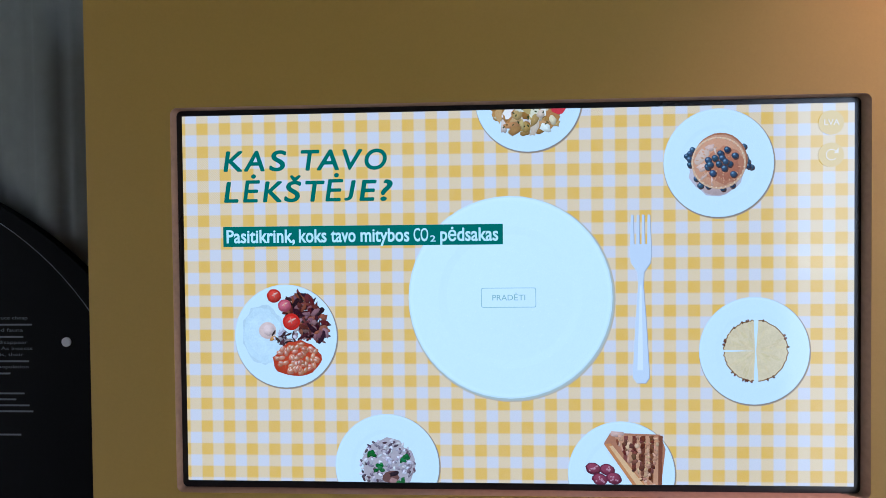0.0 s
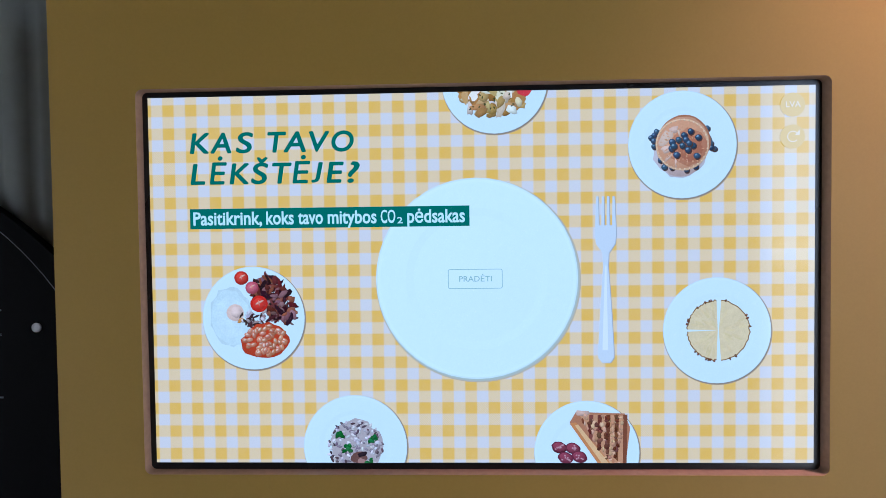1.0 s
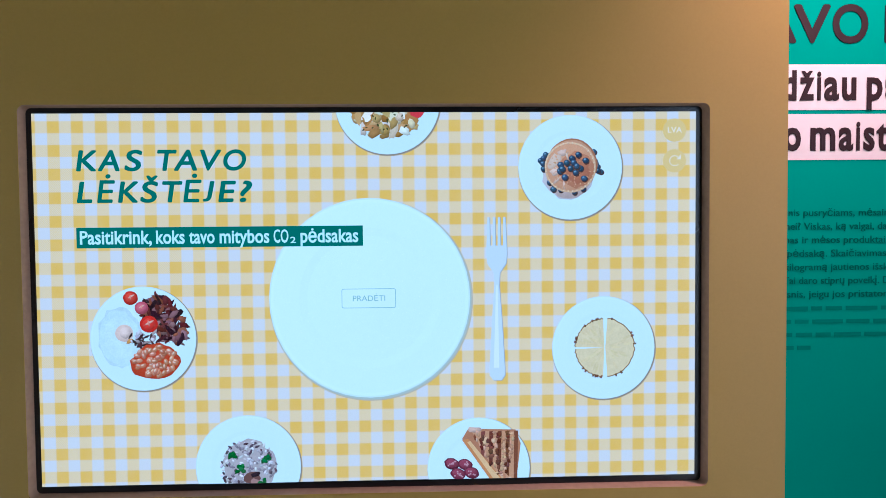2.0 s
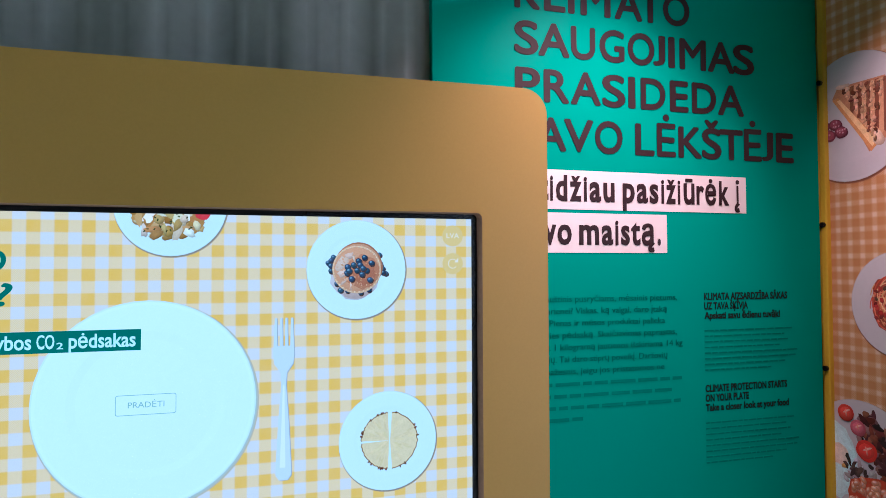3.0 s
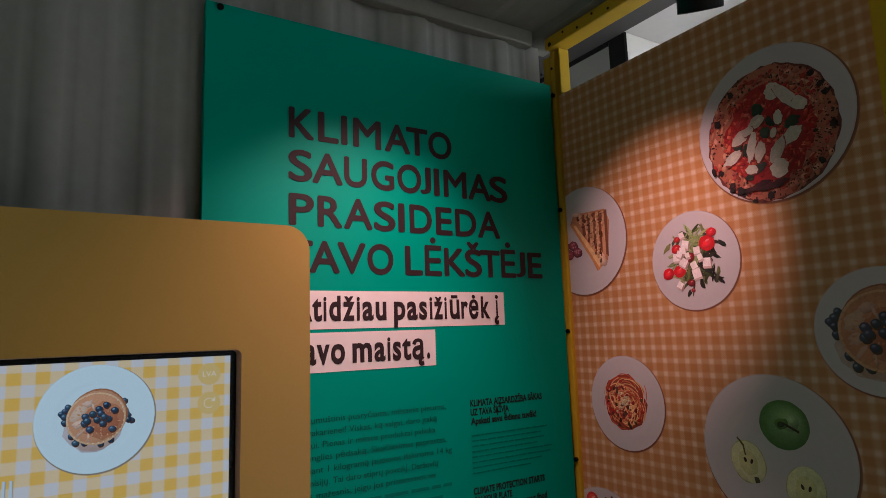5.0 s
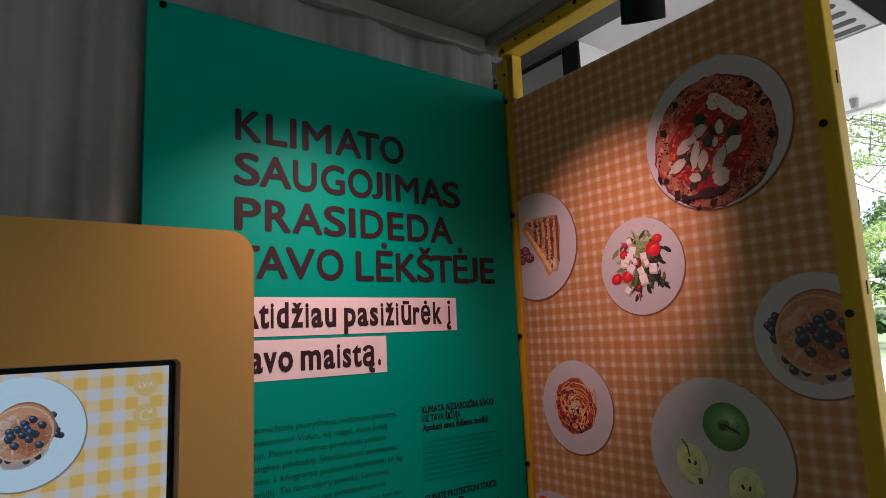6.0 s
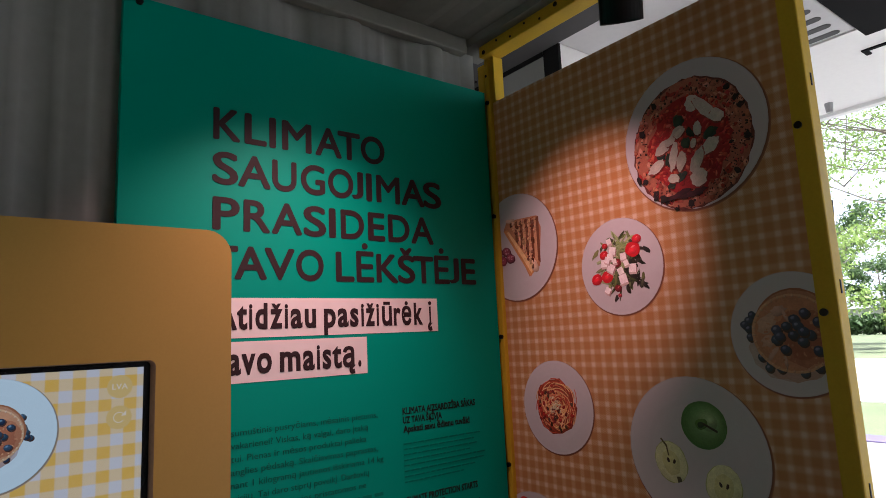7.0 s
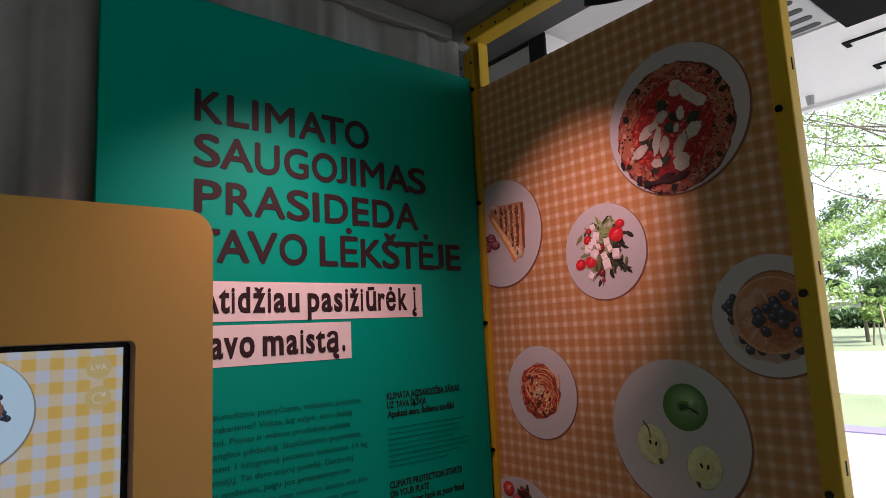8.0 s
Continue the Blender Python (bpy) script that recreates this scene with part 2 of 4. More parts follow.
def rounded_letters(body, bold, shear=0.0, round_off=0.018):
    """Heading letters: the font's outlines drawn in by round_off, then swelled out again with round ends."""
    cu = bpy.data.curves.new("t", "FONT")
    cu.body, cu.shear = body, shear
    ob = new("t", cu)
    bpy.context.view_layer.update()
    loops = []
    for sp in ob.to_curve(bpy.context.evaluated_depsgraph_get()).splines:
        n, pts = len(sp.bezier_points), []
        for i in range(n):
            p, q = sp.bezier_points[i], sp.bezier_points[(i + 1) % n]
            a, b, c, d = (Vector(v[:2]) for v in (p.co, p.handle_right, q.handle_left, q.co))
            chord = (d - a).normalized()
            bent = max(abs(chord.cross(b - a)), abs(chord.cross(c - a))) > 0.002 * max((d - a).length, 0.05)
            steps = 5 if bent else 1
            for k in range(steps):
                f = k / steps
                pts.append(a * (1 - f) ** 3 + b * 3 * f * (1 - f) ** 2 + c * 3 * f * f * (1 - f) + d * f ** 3)
        pts = [v for k, v in enumerate(pts) if (v - pts[k - 1]).length > 0.002]
        loops.append(pts)
    ob.to_curve_clear()
    bpy.data.objects.remove(ob)
    bpy.data.curves.remove(cu)

    def area(p):
        return sum(p[k - 1].cross(p[k]) for k in range(len(p))) / 2

    def holds(p, v):
        return sum((p[k - 1].y > v.y) != (p[k].y > v.y) and v.x < p[k].x + (v.y - p[k].y) / (p[k - 1].y - p[k].y) * (p[k - 1].x - p[k].x) for k in range(len(p))) % 2

    def swell(p, r, way, ends):
        out = []
        for k in range(len(p)):
            d0, d1 = (p[k] - p[k - 1]).normalized(), (p[(k + 1) % len(p)] - p[k]).normalized()
            n0, n1 = Vector((d0.y, -d0.x)) * way, Vector((d1.y, -d1.x)) * way
            turn = math.atan2(d0.cross(d1), d0.dot(d1)) * way
            if ends and turn > 0.5:
                steps = 6
                for j in range(steps + 1):
                    out.append(p[k] + Matrix.Rotation(turn * way * j / steps, 2) @ n0 * r)
            else:
                mid = (n0 + n1).normalized()
                out.append(p[k] + mid * r / max(mid.dot(n0), 0.5))
        return out

    def drawn_in(p, r, way):
        """Draws a loop in by small steps, joining points that would pass one another."""
        for step in range(6):
            q = swell(p, -r / 6, way, False)
            keep = []
            for k in range(len(q)):
                e, f = p[k] - p[k - 1], q[k] - q[k - 1]
                if keep and (e.dot(f) <= 0 or f.length < 0.007):
                    keep[-1] = (keep[-1] + q[k]) / 2
                else:
                    keep.append(q[k])
            p = keep
        return p

    flat = bpy.data.curves.new("t", "CURVE")
    flat.dimensions, flat.fill_mode, flat.extrude = "2D", "BOTH", bold
    for p in loops:
        hole = sum(holds(o, p[0]) for o in loops if o is not p) % 2
        way = (1 if area(p) > 0 else -1) * (-1 if hole else 1)
        p = swell(drawn_in(p, round_off, way), round_off + bold, way, True)
        sp = flat.splines.new("POLY")
        sp.points.add(len(p) - 1)
        for q, v in zip(sp.points, p):
            q.co = (v.x, v.y, 0, 1)
        sp.use_cyclic_u = True
    ob = new("t", flat)
    bpy.context.view_layer.update()
    me = bpy.data.meshes.new_from_object(ob.evaluated_get(bpy.context.evaluated_depsgraph_get()))
    bpy.data.objects.remove(ob)
    bpy.data.curves.remove(flat)
    return me


CAP = max(v.co.y for v in letters("H").vertices)


def line_of_text(name, body, x0, x1, base, cap, y, material, parent, bold=0.0, shear=0.0, label=""):
    """A line of lettering on a sheet that faces -y, from x0 to x1, on the baseline."""
    me = letters(body, bold, shear)
    lo, hi = min(v.co.x for v in me.vertices), max(v.co.x for v in me.vertices)
    for v in me.vertices:
        rise = v.co.z / bold * 0.0004 if bold else 0.0
        v.co = (x0 + (v.co.x - lo) / (hi - lo) * (x1 - x0), y - rise, base + v.co.y / CAP * cap)
    return hang(name, me, material, parent, label)


X_HEIGHT = max(v.co.y for v in letters("x").vertices) / CAP


def set_pieces(name, pieces, base, cap, y, material, parent, bold=0.0, shear=0.0, label="", low=None, soft_ends=False):
    """Lettering set piece by piece, each from its own x0 to x1; low: height of the small letters as a share of the capitals."""
    for body, x0, x1 in pieces:
        me = rounded_letters(body, bold, shear) if soft_ends else letters(body, bold, shear)
        lo, hi = min(v.co.x for v in me.vertices), max(v.co.x for v in me.vertices)
        foot = min(v.co.y for v in me.vertices) / CAP if body == "J" else 0.0
        for v in me.vertices:
            rise = v.co.z / bold * 0.0004 if bold else 0.0
            h = (v.co.y / CAP - foot) / (1 - foot) if foot < 0 else v.co.y / CAP
            if low and h > X_HEIGHT:
                h = low + (h - X_HEIGHT) / (1 - X_HEIGHT) * (1 - low)
            elif low and h > 0:
                h *= low / X_HEIGHT
            v.co = (x0 + (v.co.x - lo) / (hi - lo) * (x1 - x0), y - rise, base + h * cap)
        hang(name, me, material, parent, label)


def spaced(body, *edges):
    """Pairs the letters of a line with their left and right edges, given in millimetres."""
    return [(c, edges[2 * k] / 1000, edges[2 * k + 1] / 1000) for k, c in enumerate(body)]


def run_of(body, x0, x1):
    """A run of letters in their natural widths, from x0 to x1."""
    ends = [max(v.co.x for v in letters(body[:k + 1]).vertices) for k in range(len(body))]
    wide = [max(v.co.x for v in m.vertices) - min(v.co.x for v in m.vertices) for m in (letters(c) for c in body)]
    lo = ends[0] - wide[0]
    f = (x1 - x0) / (ends[-1] - lo)
    return [(c, x0 + (e - w - lo) * f, x0 + (e - lo) * f) for c, e, w in zip(body, ends, wide)]


def word_bars(name, x0, x1, z0, z1, y, material, parent, seed):
    """One line of lettering too small to read: bars as long as its words."""
    rng, x, bm, high = random.Random(seed), x0, bmesh.new(), z1 - z0
    while x < x1 - high:
        e = min(x + rng.uniform(2.0, 8.0) * high, x1)
        vs = [bm.verts.new(p) for p in ((x, y - 0.0006, z0), (e, y - 0.0006, z0), (e, y - 0.0006, z1), (x, y - 0.0006, z1))]
        ws = [bm.verts.new((v.co.x, y, v.co.z)) for v in vs]
        bm.faces.new(vs)
        for k in range(4):
            bm.faces.new((vs[k - 1], ws[k - 1], ws[k], vs[k]))
        x = e + high * 0.8
    bmesh.ops.recalc_face_normals(bm, faces=bm.faces)
    return part(name, bm, material, parent)


def strip(name, x0, x1, z0, z1, y, material, parent, label=""):
    return part(name, box(x0, x1, y - 0.0006, y, z0, z1), material, parent, label)


# ---- flat food pictures, light and shade drawn in: patches in plate units, u to the right, v up ----
class Round(list):
    """A rounded patch that picture() paints as if lit from its upper left."""


def blob(cu, cv, ru, rv=None, rot=0.0, n=14, jag=0.12, rng=random):
    rv = ru if rv is None else rv
    c, s = math.cos(rot), math.sin(rot)
    out = Round()
    for k in range(n):
        a = 2 * math.pi * k / n
        f = 1 + rng.uniform(-jag, jag)
        u, v = ru * f * math.cos(a), rv * f * math.sin(a)
        out.append((cu + u * c - v * s, cv + u * s + v * c))
    return out


def tint(c, rng, d=18):
    k = rng.uniform(-d, d)
    return tuple(min(255, max(0, v + k + rng.uniform(-d / 3, d / 3))) for v in c)


def berries(spots, rng, r=0.055):
    out = []
    for u, v in spots:
        # shadow patch below, then the berry, then a painted highlight
        out.append((blob(u + r * 0.25, v - r * 0.3, r * 1.02, n=12, jag=0.05, rng=rng), (96, 70, 62)))
        out.append((blob(u, v, r * rng.uniform(0.9, 1.08), r * rng.uniform(0.88, 1.0), 0, 12, 0.05, rng), tint((60, 82, 104), rng, 12)))
        out.append((blob(u - r * 0.2, v + r * 0.28, r * 0.42, r * 0.32, 0.4, 8, 0.1, rng), tint((124, 156, 182), rng, 14)))
    return out


def breakfast(rng):
    o = [(list(blob(-0.46, 0.0, 0.41, 0.58, 0.1, 34, 0.06, rng)), (206, 226, 228)), (list(blob(-0.47, 0.0, 0.37, 0.54, 0.1, 34, 0.05, rng)), (214, 236, 238)), (list(blob(-0.48, 0.0, 0.28, 0.42, 0.1, 26, 0.06, rng)), (218, 239, 241))]
    o += [(blob(-0.38, 0.09, 0.17, n=16, jag=0.04, rng=rng), (236, 208, 192)), (blob(-0.36, 0.1, 0.11, n=12, rng=rng), (244, 218, 204)), (blob(-0.28, -0.06, 0.07, 0.04, 0.6, 8, 0.2, rng), (222, 160, 84))]
    for k in range(190):
        a, d = rng.uniform(-0.2, 1.75), rng.uniform(0.28, 0.82)
        u, v = d * math.cos(a) * 0.95, d * math.sin(a) + 0.02
        if u < -0.02 or v < -0.22 or u + v < 0.28 or v > 0.86:
            continue
        o.append((blob(u, v, rng.uniform(0.05, 0.14), rng.uniform(0.025, 0.06), rng.uniform(0, 3), 10, 0.25, rng), tint(rng.choice(((74, 30, 34), (104, 44, 38), (52, 24, 30), (140, 78, 56), (150, 110, 110))), rng)))
    for k in range(34):
        u, v = rng.gauss(-0.06, 0.14), rng.gauss(-0.08, 0.11)
        o.append((blob(u, v, rng.uniform(0.04, 0.09), rng.uniform(0.02, 0.04), rng.uniform(0, 3), 9, 0.25, rng), tint(rng.choice(((90, 62, 58), (60, 40, 40), (170, 150, 150), (206, 200, 206))), rng)))
    o.append((blob(0.2, -0.45, 0.46, 0.34, 0.15, 24, 0.09, rng), (190, 66, 34)))
    for k in range(64):
        a, d = rng.uniform(0, 6.283), math.sqrt(rng.uniform(0, 1))
        u, v = 0.2 + 0.4 * d * math.cos(a), -0.45 + 0.29 * d * math.sin(a)
        q = rng.uniform(0, 3)
        o.append((blob(u, v, 0.066, 0.043, q, 10, 0.06, rng), tint((216, 138, 102), rng)))
        o.append((blob(u - 0.01, v + 0.012, 0.036, 0.018, q, 7, 0.06, rng), tint((244, 206, 184), rng)))
    for u, v, r, c in ((-0.24, 0.76, 0.14, (204, 52, 36)), (-0.04, 0.57, 0.13, (196, 88, 104)), (0.09, 0.26, 0.17, (206, 40, 28))):
        o.append((blob(u, v, r, r * 0.95, 0, 18, 0.03, rng), c))
        o.append((blob(u, v, r * 0.72, r * 0.66, 0, 14, 0.06, rng), tuple(min(255, k + 22) for k in c)))
        o.append((blob(u + 0.01, v + 0.03, r * 0.5, r * 0.12, 0.5, 8, 0.2, rng), (244, 190, 170)))
        o.append((blob(u, v + 0.01, r * 0.1, r * 0.4, 0.2, 8, 0.2, rng), (236, 150, 130)))
    return o


def dark_pancakes(rng):
    """The same dish in the duller, redder inks of the panel."""
    out = []
    for q, (r, g, b) in pancakes(rng):
        out.append((q, (r * 0.95, g * 0.76, b * 0.78) if b > r else (r * 0.84, g * 0.76, b * 0.72)))
    return out


def pancakes(rng):
    """A stack of two pancakes in a pool of syrup; the outer berries lie half under it."""
    o = [(blob(-0.04, -0.16, 0.5, 0.44, 0, 26, 0.05, rng), (214, 206, 206)), (blob(-0.02, -0.2, 0.42, 0.38, 0, 24, 0.06, rng), (206, 182, 172))]
    under = [(-0.50, 0.26), (-0.55, 0.19), (-0.61, 0.14), (-0.56, 0.08), (-0.55, -0.03), (-0.43, -0.30), (-0.32, -0.38), (-0.35, -0.44), (-0.20, -0.45), (0.08, -0.50), (0.26, -0.44), (0.48, 0.31), (0.55, 0.02), (0.62, -0.09), (0.56, -0.07)]
    o += [(blob(0.52, 0.0, 0.05, 0.16, 0.2, 14, 0.1, rng), (112, 110, 110))] + berries([(u * 0.94, v * 0.94) for u, v in under], rng, 0.055)
    o += [(blob(0.03, 0.05, 0.49, 0.495, 0, 28, 0.015, rng), (176, 118, 82)), (blob(0.02, 0.04, 0.47, 0.48, 0, 28, 0.02, rng), (208, 156, 120))]
    o += [(blob(0.0, 0.0, 0.49, 0.48, 0, 36, 0.01, rng), (238, 196, 152)), (blob(0.0, 0.0, 0.46, 0.45, 0, 30, 0.015, rng), (220, 164, 124)), (blob(0.1, -0.05, 0.34, 0.34, 0.3, 24, 0.1, rng), (198, 134, 98)), (blob(0.14, -0.08, 0.24, 0.24, 0.3, 20, 0.14, rng), (184, 116, 84))]
    for k in range(34):
        a = k * 0.185
        o.append((blob(0.468 * math.cos(a), 0.458 * math.sin(a), 0.022, 0.016, a, 7, 0.3, rng), tint((240, 206, 168), rng, 10)))
    for u, v, ru, rv, q in ((-0.3, 0.12, 0.15, 0.1, 0.9), (-0.28, -0.08, 0.11, 0.07, 0.3), (-0.14, 0.28, 0.1, 0.06, 0.2), (-0.26, -0.24, 0.1, 0.03, 0.9), (-0.12, -0.34, 0.02, 0.09, 0.1), (-0.06, 0.2, 0.02, 0.1, 0.3)):
        o.append((blob(u, v, ru, rv, q, 14, 0.25, rng), tint((232, 200, 178), rng, 6)))
    for k in range(60):
        a, d = rng.uniform(0, 6.283), 0.44 * math.sqrt(rng.random())
        o.append((list(blob(d * math.cos(a), d * math.sin(a), rng.uniform(0.01, 0.03), rng.uniform(0.008, 0.02), a, 7, 0.3, rng)), tint((214, 158, 118), rng, 14)))
    on_top = [(0.15, 0.24), (0.29, 0.13), (0.03, 0.17), (0.06, 0.09), (-0.07, 0.09), (-0.19, 0.05), (-0.20, -0.07), (0.0, -0.02), (0.10, -0.10), (0.19, -0.02), (-0.11, -0.19), (0.26, -0.21), (-0.16, -0.03), (0.12, 0.02)]
    return o + berries(on_top, rng, 0.062)


def pineapple(rng):
    o = []
    for a0, a1 in ((92, 178), (182, 268), (-86, 86)):
        cu = 0.014 if a0 < 0 else -0.006
        rim = [(cu + 0.57 * (1 + rng.uniform(-0.025, 0.03)) * math.cos(radians(a)), 0.57 * (1 + rng.uniform(-0.025, 0.03)) * math.sin(radians(a))) for a in np.linspace(a0, a1, 26)]
        o.append(([(cu, 0.0)] + rim, (150, 118, 76)))
        o.append(([(cu, 0.0)] + [(cu + (u - cu) * 0.965, v * 0.965) for u, v in rim], (232, 214, 168)))
        for k in range(22):
            a, d = radians(rng.uniform(a0 + 6, a1 - 6)), rng.uniform(0.12, 0.5)
            o.append((list(blob(cu + d * math.cos(a), d * math.sin(a), 0.09, 0.022, a, 8, 0.2, rng)), tint((231, 212, 162), rng, 5)))
        for k in range(7):
            a = radians(rng.uniform(a0 + 4, a1 - 4))
            o.append((blob(cu + 0.57 * math.cos(a), 0.57 * math.sin(a), 0.032, 0.02, a, 7, 0.3, rng), tint((122, 82, 56), rng)))
    return o


def risotto(rng):
    o = [(blob(0, 0, 0.5, 0.55, 0, 24, 0.1, rng), (186, 176, 176))]
    for k in range(230):
        a, d = rng.uniform(0, 6.283), math.sqrt(rng.uniform(0, 1)) * 0.52
        o.append((blob(d * math.cos(a), d * math.sin(a), rng.uniform(0.03, 0.06), 0.024, rng.uniform(0, 3), 7, 0.15, rng), tint(rng.choice(((212, 206, 208), (228, 226, 228), (196, 188, 192), (150, 136, 146), (96, 76, 84))), rng)))
    o += [(blob(0.08, -0.2, 0.16, 0.12, 0.3, 12, 0.2, rng), (112, 78, 70)), (blob(0.14, -0.14, 0.1, 0.05, 0.3, 10, 0.2, rng), (50, 36, 42)), (blob(0.12, -0.28, 0.08, 0.06, 0, 10, 0.2, rng), (170, 132, 124))]
    for u, v in ((-0.32, 0.22), (0.34, 0.14), (0.26, -0.3), (-0.15, -0.02)):
        for k in range(6):
            o.append((blob(u + rng.uniform(-0.07, 0.07), v + rng.uniform(-0.07, 0.07), 0.055, 0.04, rng.uniform(0, 3), 9, 0.3, rng), tint((46, 112, 52), rng)))
    return o


def toast(rng):
    o = [([(-0.42, 0.3), (-0.3, 0.5), (0.62, 0.47), (0.72, 0.2), (0.62, -0.62), (0.3, -0.82), (-0.02, -0.2)], (184, 126, 90)), ([(-0.24, 0.46), (0.6, 0.43), (0.66, 0.16), (0.58, -0.5), (0.42, -0.72)], (206, 152, 112))]
    for k in range(5):
        u = 0.0 + 0.16 * k
        o.append(([(u - 0.05, 0.44), (u + 0.03, 0.45), (u + 0.01, -0.12 - 0.11 * k), (u - 0.06, -0.05 - 0.11 * k)], tint((122, 72, 50), rng)))
    o += [([(-0.42, 0.28), (-0.3, 0.3), (0.5, -0.66), (0.34, -0.82)], (206, 140, 84)), ([(-0.32, 0.24), (-0.26, 0.26), (0.44, -0.64), (0.36, -0.74)], (232, 190, 136)), (blob(0.48, -0.6, 0.1, 0.16, 0.4, 10, 0.25, rng), (226, 190, 164)), (blob(-0.2, 0.48, 0.14, 0.05, 0, 9, 0.3, rng), (226, 190, 170))]
    for k in range(150):
        f, g = rng.random(), rng.random()
        if f + g > 1:
            f, g = 1 - f, 1 - g
        u, v = -0.24 + f * 0.84 + g * 0.66, 0.44 - f * 0.02 - g * 1.1
        dark = (u * 6.25 + 0.4) % 1 < 0.5
        o.append((blob(u, v, rng.uniform(0.015, 0.05), rng.uniform(0.015, 0.06), 0.1, 7, 0.35, rng), tint((116, 66, 46) if dark else (212, 164, 126), rng, 26)))
    for u, v in ((-0.62, -0.18), (-0.36, -0.2), (-0.5, -0.38), (-0.24, -0.36)):
        o.append((blob(u, v, 0.15, 0.11, -0.3, 16, 0.06, rng), (108, 42, 62)))
        o.append((blob(u, v + 0.01, 0.12, 0.085, -0.3, 14, 0.06, rng), (150, 68, 88)))
        for k in range(7):
            o.append((blob(u + rng.uniform(-0.08, 0.08), v + rng.uniform(-0.05, 0.05), 0.02, n=6, jag=0.3, rng=rng), (206, 150, 160)))
    return o


def scramble(rng):
    o = [(blob(0, -0.06, 0.62, 0.58, 0, 26, 0.1, rng), (196, 156, 92))]
    for k in range(150):
        u, v = rng.uniform(-0.62, 0.55), rng.uniform(-0.62, 0.6)
        if math.hypot(u, v) > 0.68 + rng.uniform(-0.1, 0.05):
            continue
        o.append((blob(u, v, rng.uniform(0.07, 0.16), rng.uniform(0.05, 0.1), rng.uniform(0, 3), 11, 0.25, rng), tint(rng.choice(((206, 176, 108), (226, 212, 176), (176, 132, 66), (238, 232, 214), (196, 150, 92))), rng)))
    for k in range(40):
        o.append((blob(rng.uniform(-0.5, 0.5), rng.uniform(-0.55, 0.3), 0.025, 0.014, rng.uniform(0, 3), 6, 0.3, rng), tint((66, 74, 40), rng)))
    for u, v in ((0.56, -0.2), (0.62, 0.0), (0.5, -0.08)):
        o.append((blob(u, v, 0.13, 0.11, 0, 12, 0.1, rng), tint((204, 48, 52), rng)))
    return o


def salad(rng):
    o = []
    for k in range(260):
        u, v = rng.gauss(0.04, 0.22), rng.gauss(-0.02, 0.25)
        shade = ((54, 50, 38), (40, 34, 32), (84, 88, 52)) if u - v * 0.6 > 0.1 else ((122, 130, 78), (160, 166, 116), (78, 84, 50))
        o.append((blob(u, v, rng.uniform(0.06, 0.18), rng.uniform(0.015, 0.05), rng.uniform(0, 3), 9, 0.3, rng), tint(rng.choice(shade), rng)))
    for k in range(26):
        o.append((blob(0.08 + rng.gauss(0, 0.12), 0.4 + rng.gauss(0, 0.07), rng.uniform(0.08, 0.16), 0.018, rng.uniform(-0.6, 1.2), 8, 0.2, rng), tint((150, 164, 104), rng)))
    for u, v, r, c in ((0.34, 0.30, 0.18, (214, 26, 40)), (0.45, 0.50, 0.11, (206, 24, 38)), (-0.37, 0.27, 0.11, (202, 24, 36)), (-0.33, 0.46, 0.07, (190, 30, 36)), (-0.06, 0.07, 0.11, (136, 26, 36)), (-0.60, -0.22, 0.14, (216, 22, 36)), (-0.32, -0.19, 0.15, (216, 28, 40)), (-0.08, -0.45, 0.09, (120, 24, 34)), (-0.05, -0.6, 0.05, (150, 30, 40))):
        o.append((blob(u, v, r, r * 0.84, rng.uniform(-0.4, 0.4), 16, 0.06, rng), tint(c, rng, 8)))
        o.append((blob(u, v - r * 0.1, r * 0.6, r * 0.42, 0.2, 12, 0.15, rng), tuple(min(255, q + 16) for q in c)))
        # highlight painted on the tomato
        o.append((blob(u + r * 0.1, v + r * 0.3, r * 0.28, r * 0.12, 0.4, 8, 0.2, rng), (244, 120, 124)))
    for u, v, r in ((-0.15, 0.34, 0.11), (-0.22, 0.22, 0.10), (0.10, 0.19, 0.10), (-0.38, 0.10, 0.11), (-0.22, -0.02, 0.12), (0.01, -0.10, 0.10), (0.30, -0.07, 0.12), (0.06, -0.27, 0.13), (-0.30, 0.16, 0.09), (-0.22, 0.54, 0.08), (-0.34, -0.47, 0.09), (0.16, 0.05, 0.08), (-0.12, 0.12, 0.07)):
        q = rng.uniform(0.2, 1.2)
        p = [(u + r * math.cos(q + k * math.pi / 2), v + r * math.sin(q + k * math.pi / 2)) for k in range(4)]
        # darker copy below the cube paints its shaded underside
        o.append(([(x + 0.02, z - 0.045) for x, z in p], (170, 132, 128)))
        o.append((p, tint((240, 226, 226), rng, 8)))
        low = sorted(p, key=lambda w: w[1])[:2]
        o.append(([low[0], low[1], (low[1][0] + 0.015, low[1][1] - 0.045), (low[0][0] + 0.015, low[0][1] - 0.045)], (204, 176, 172)))
    return o


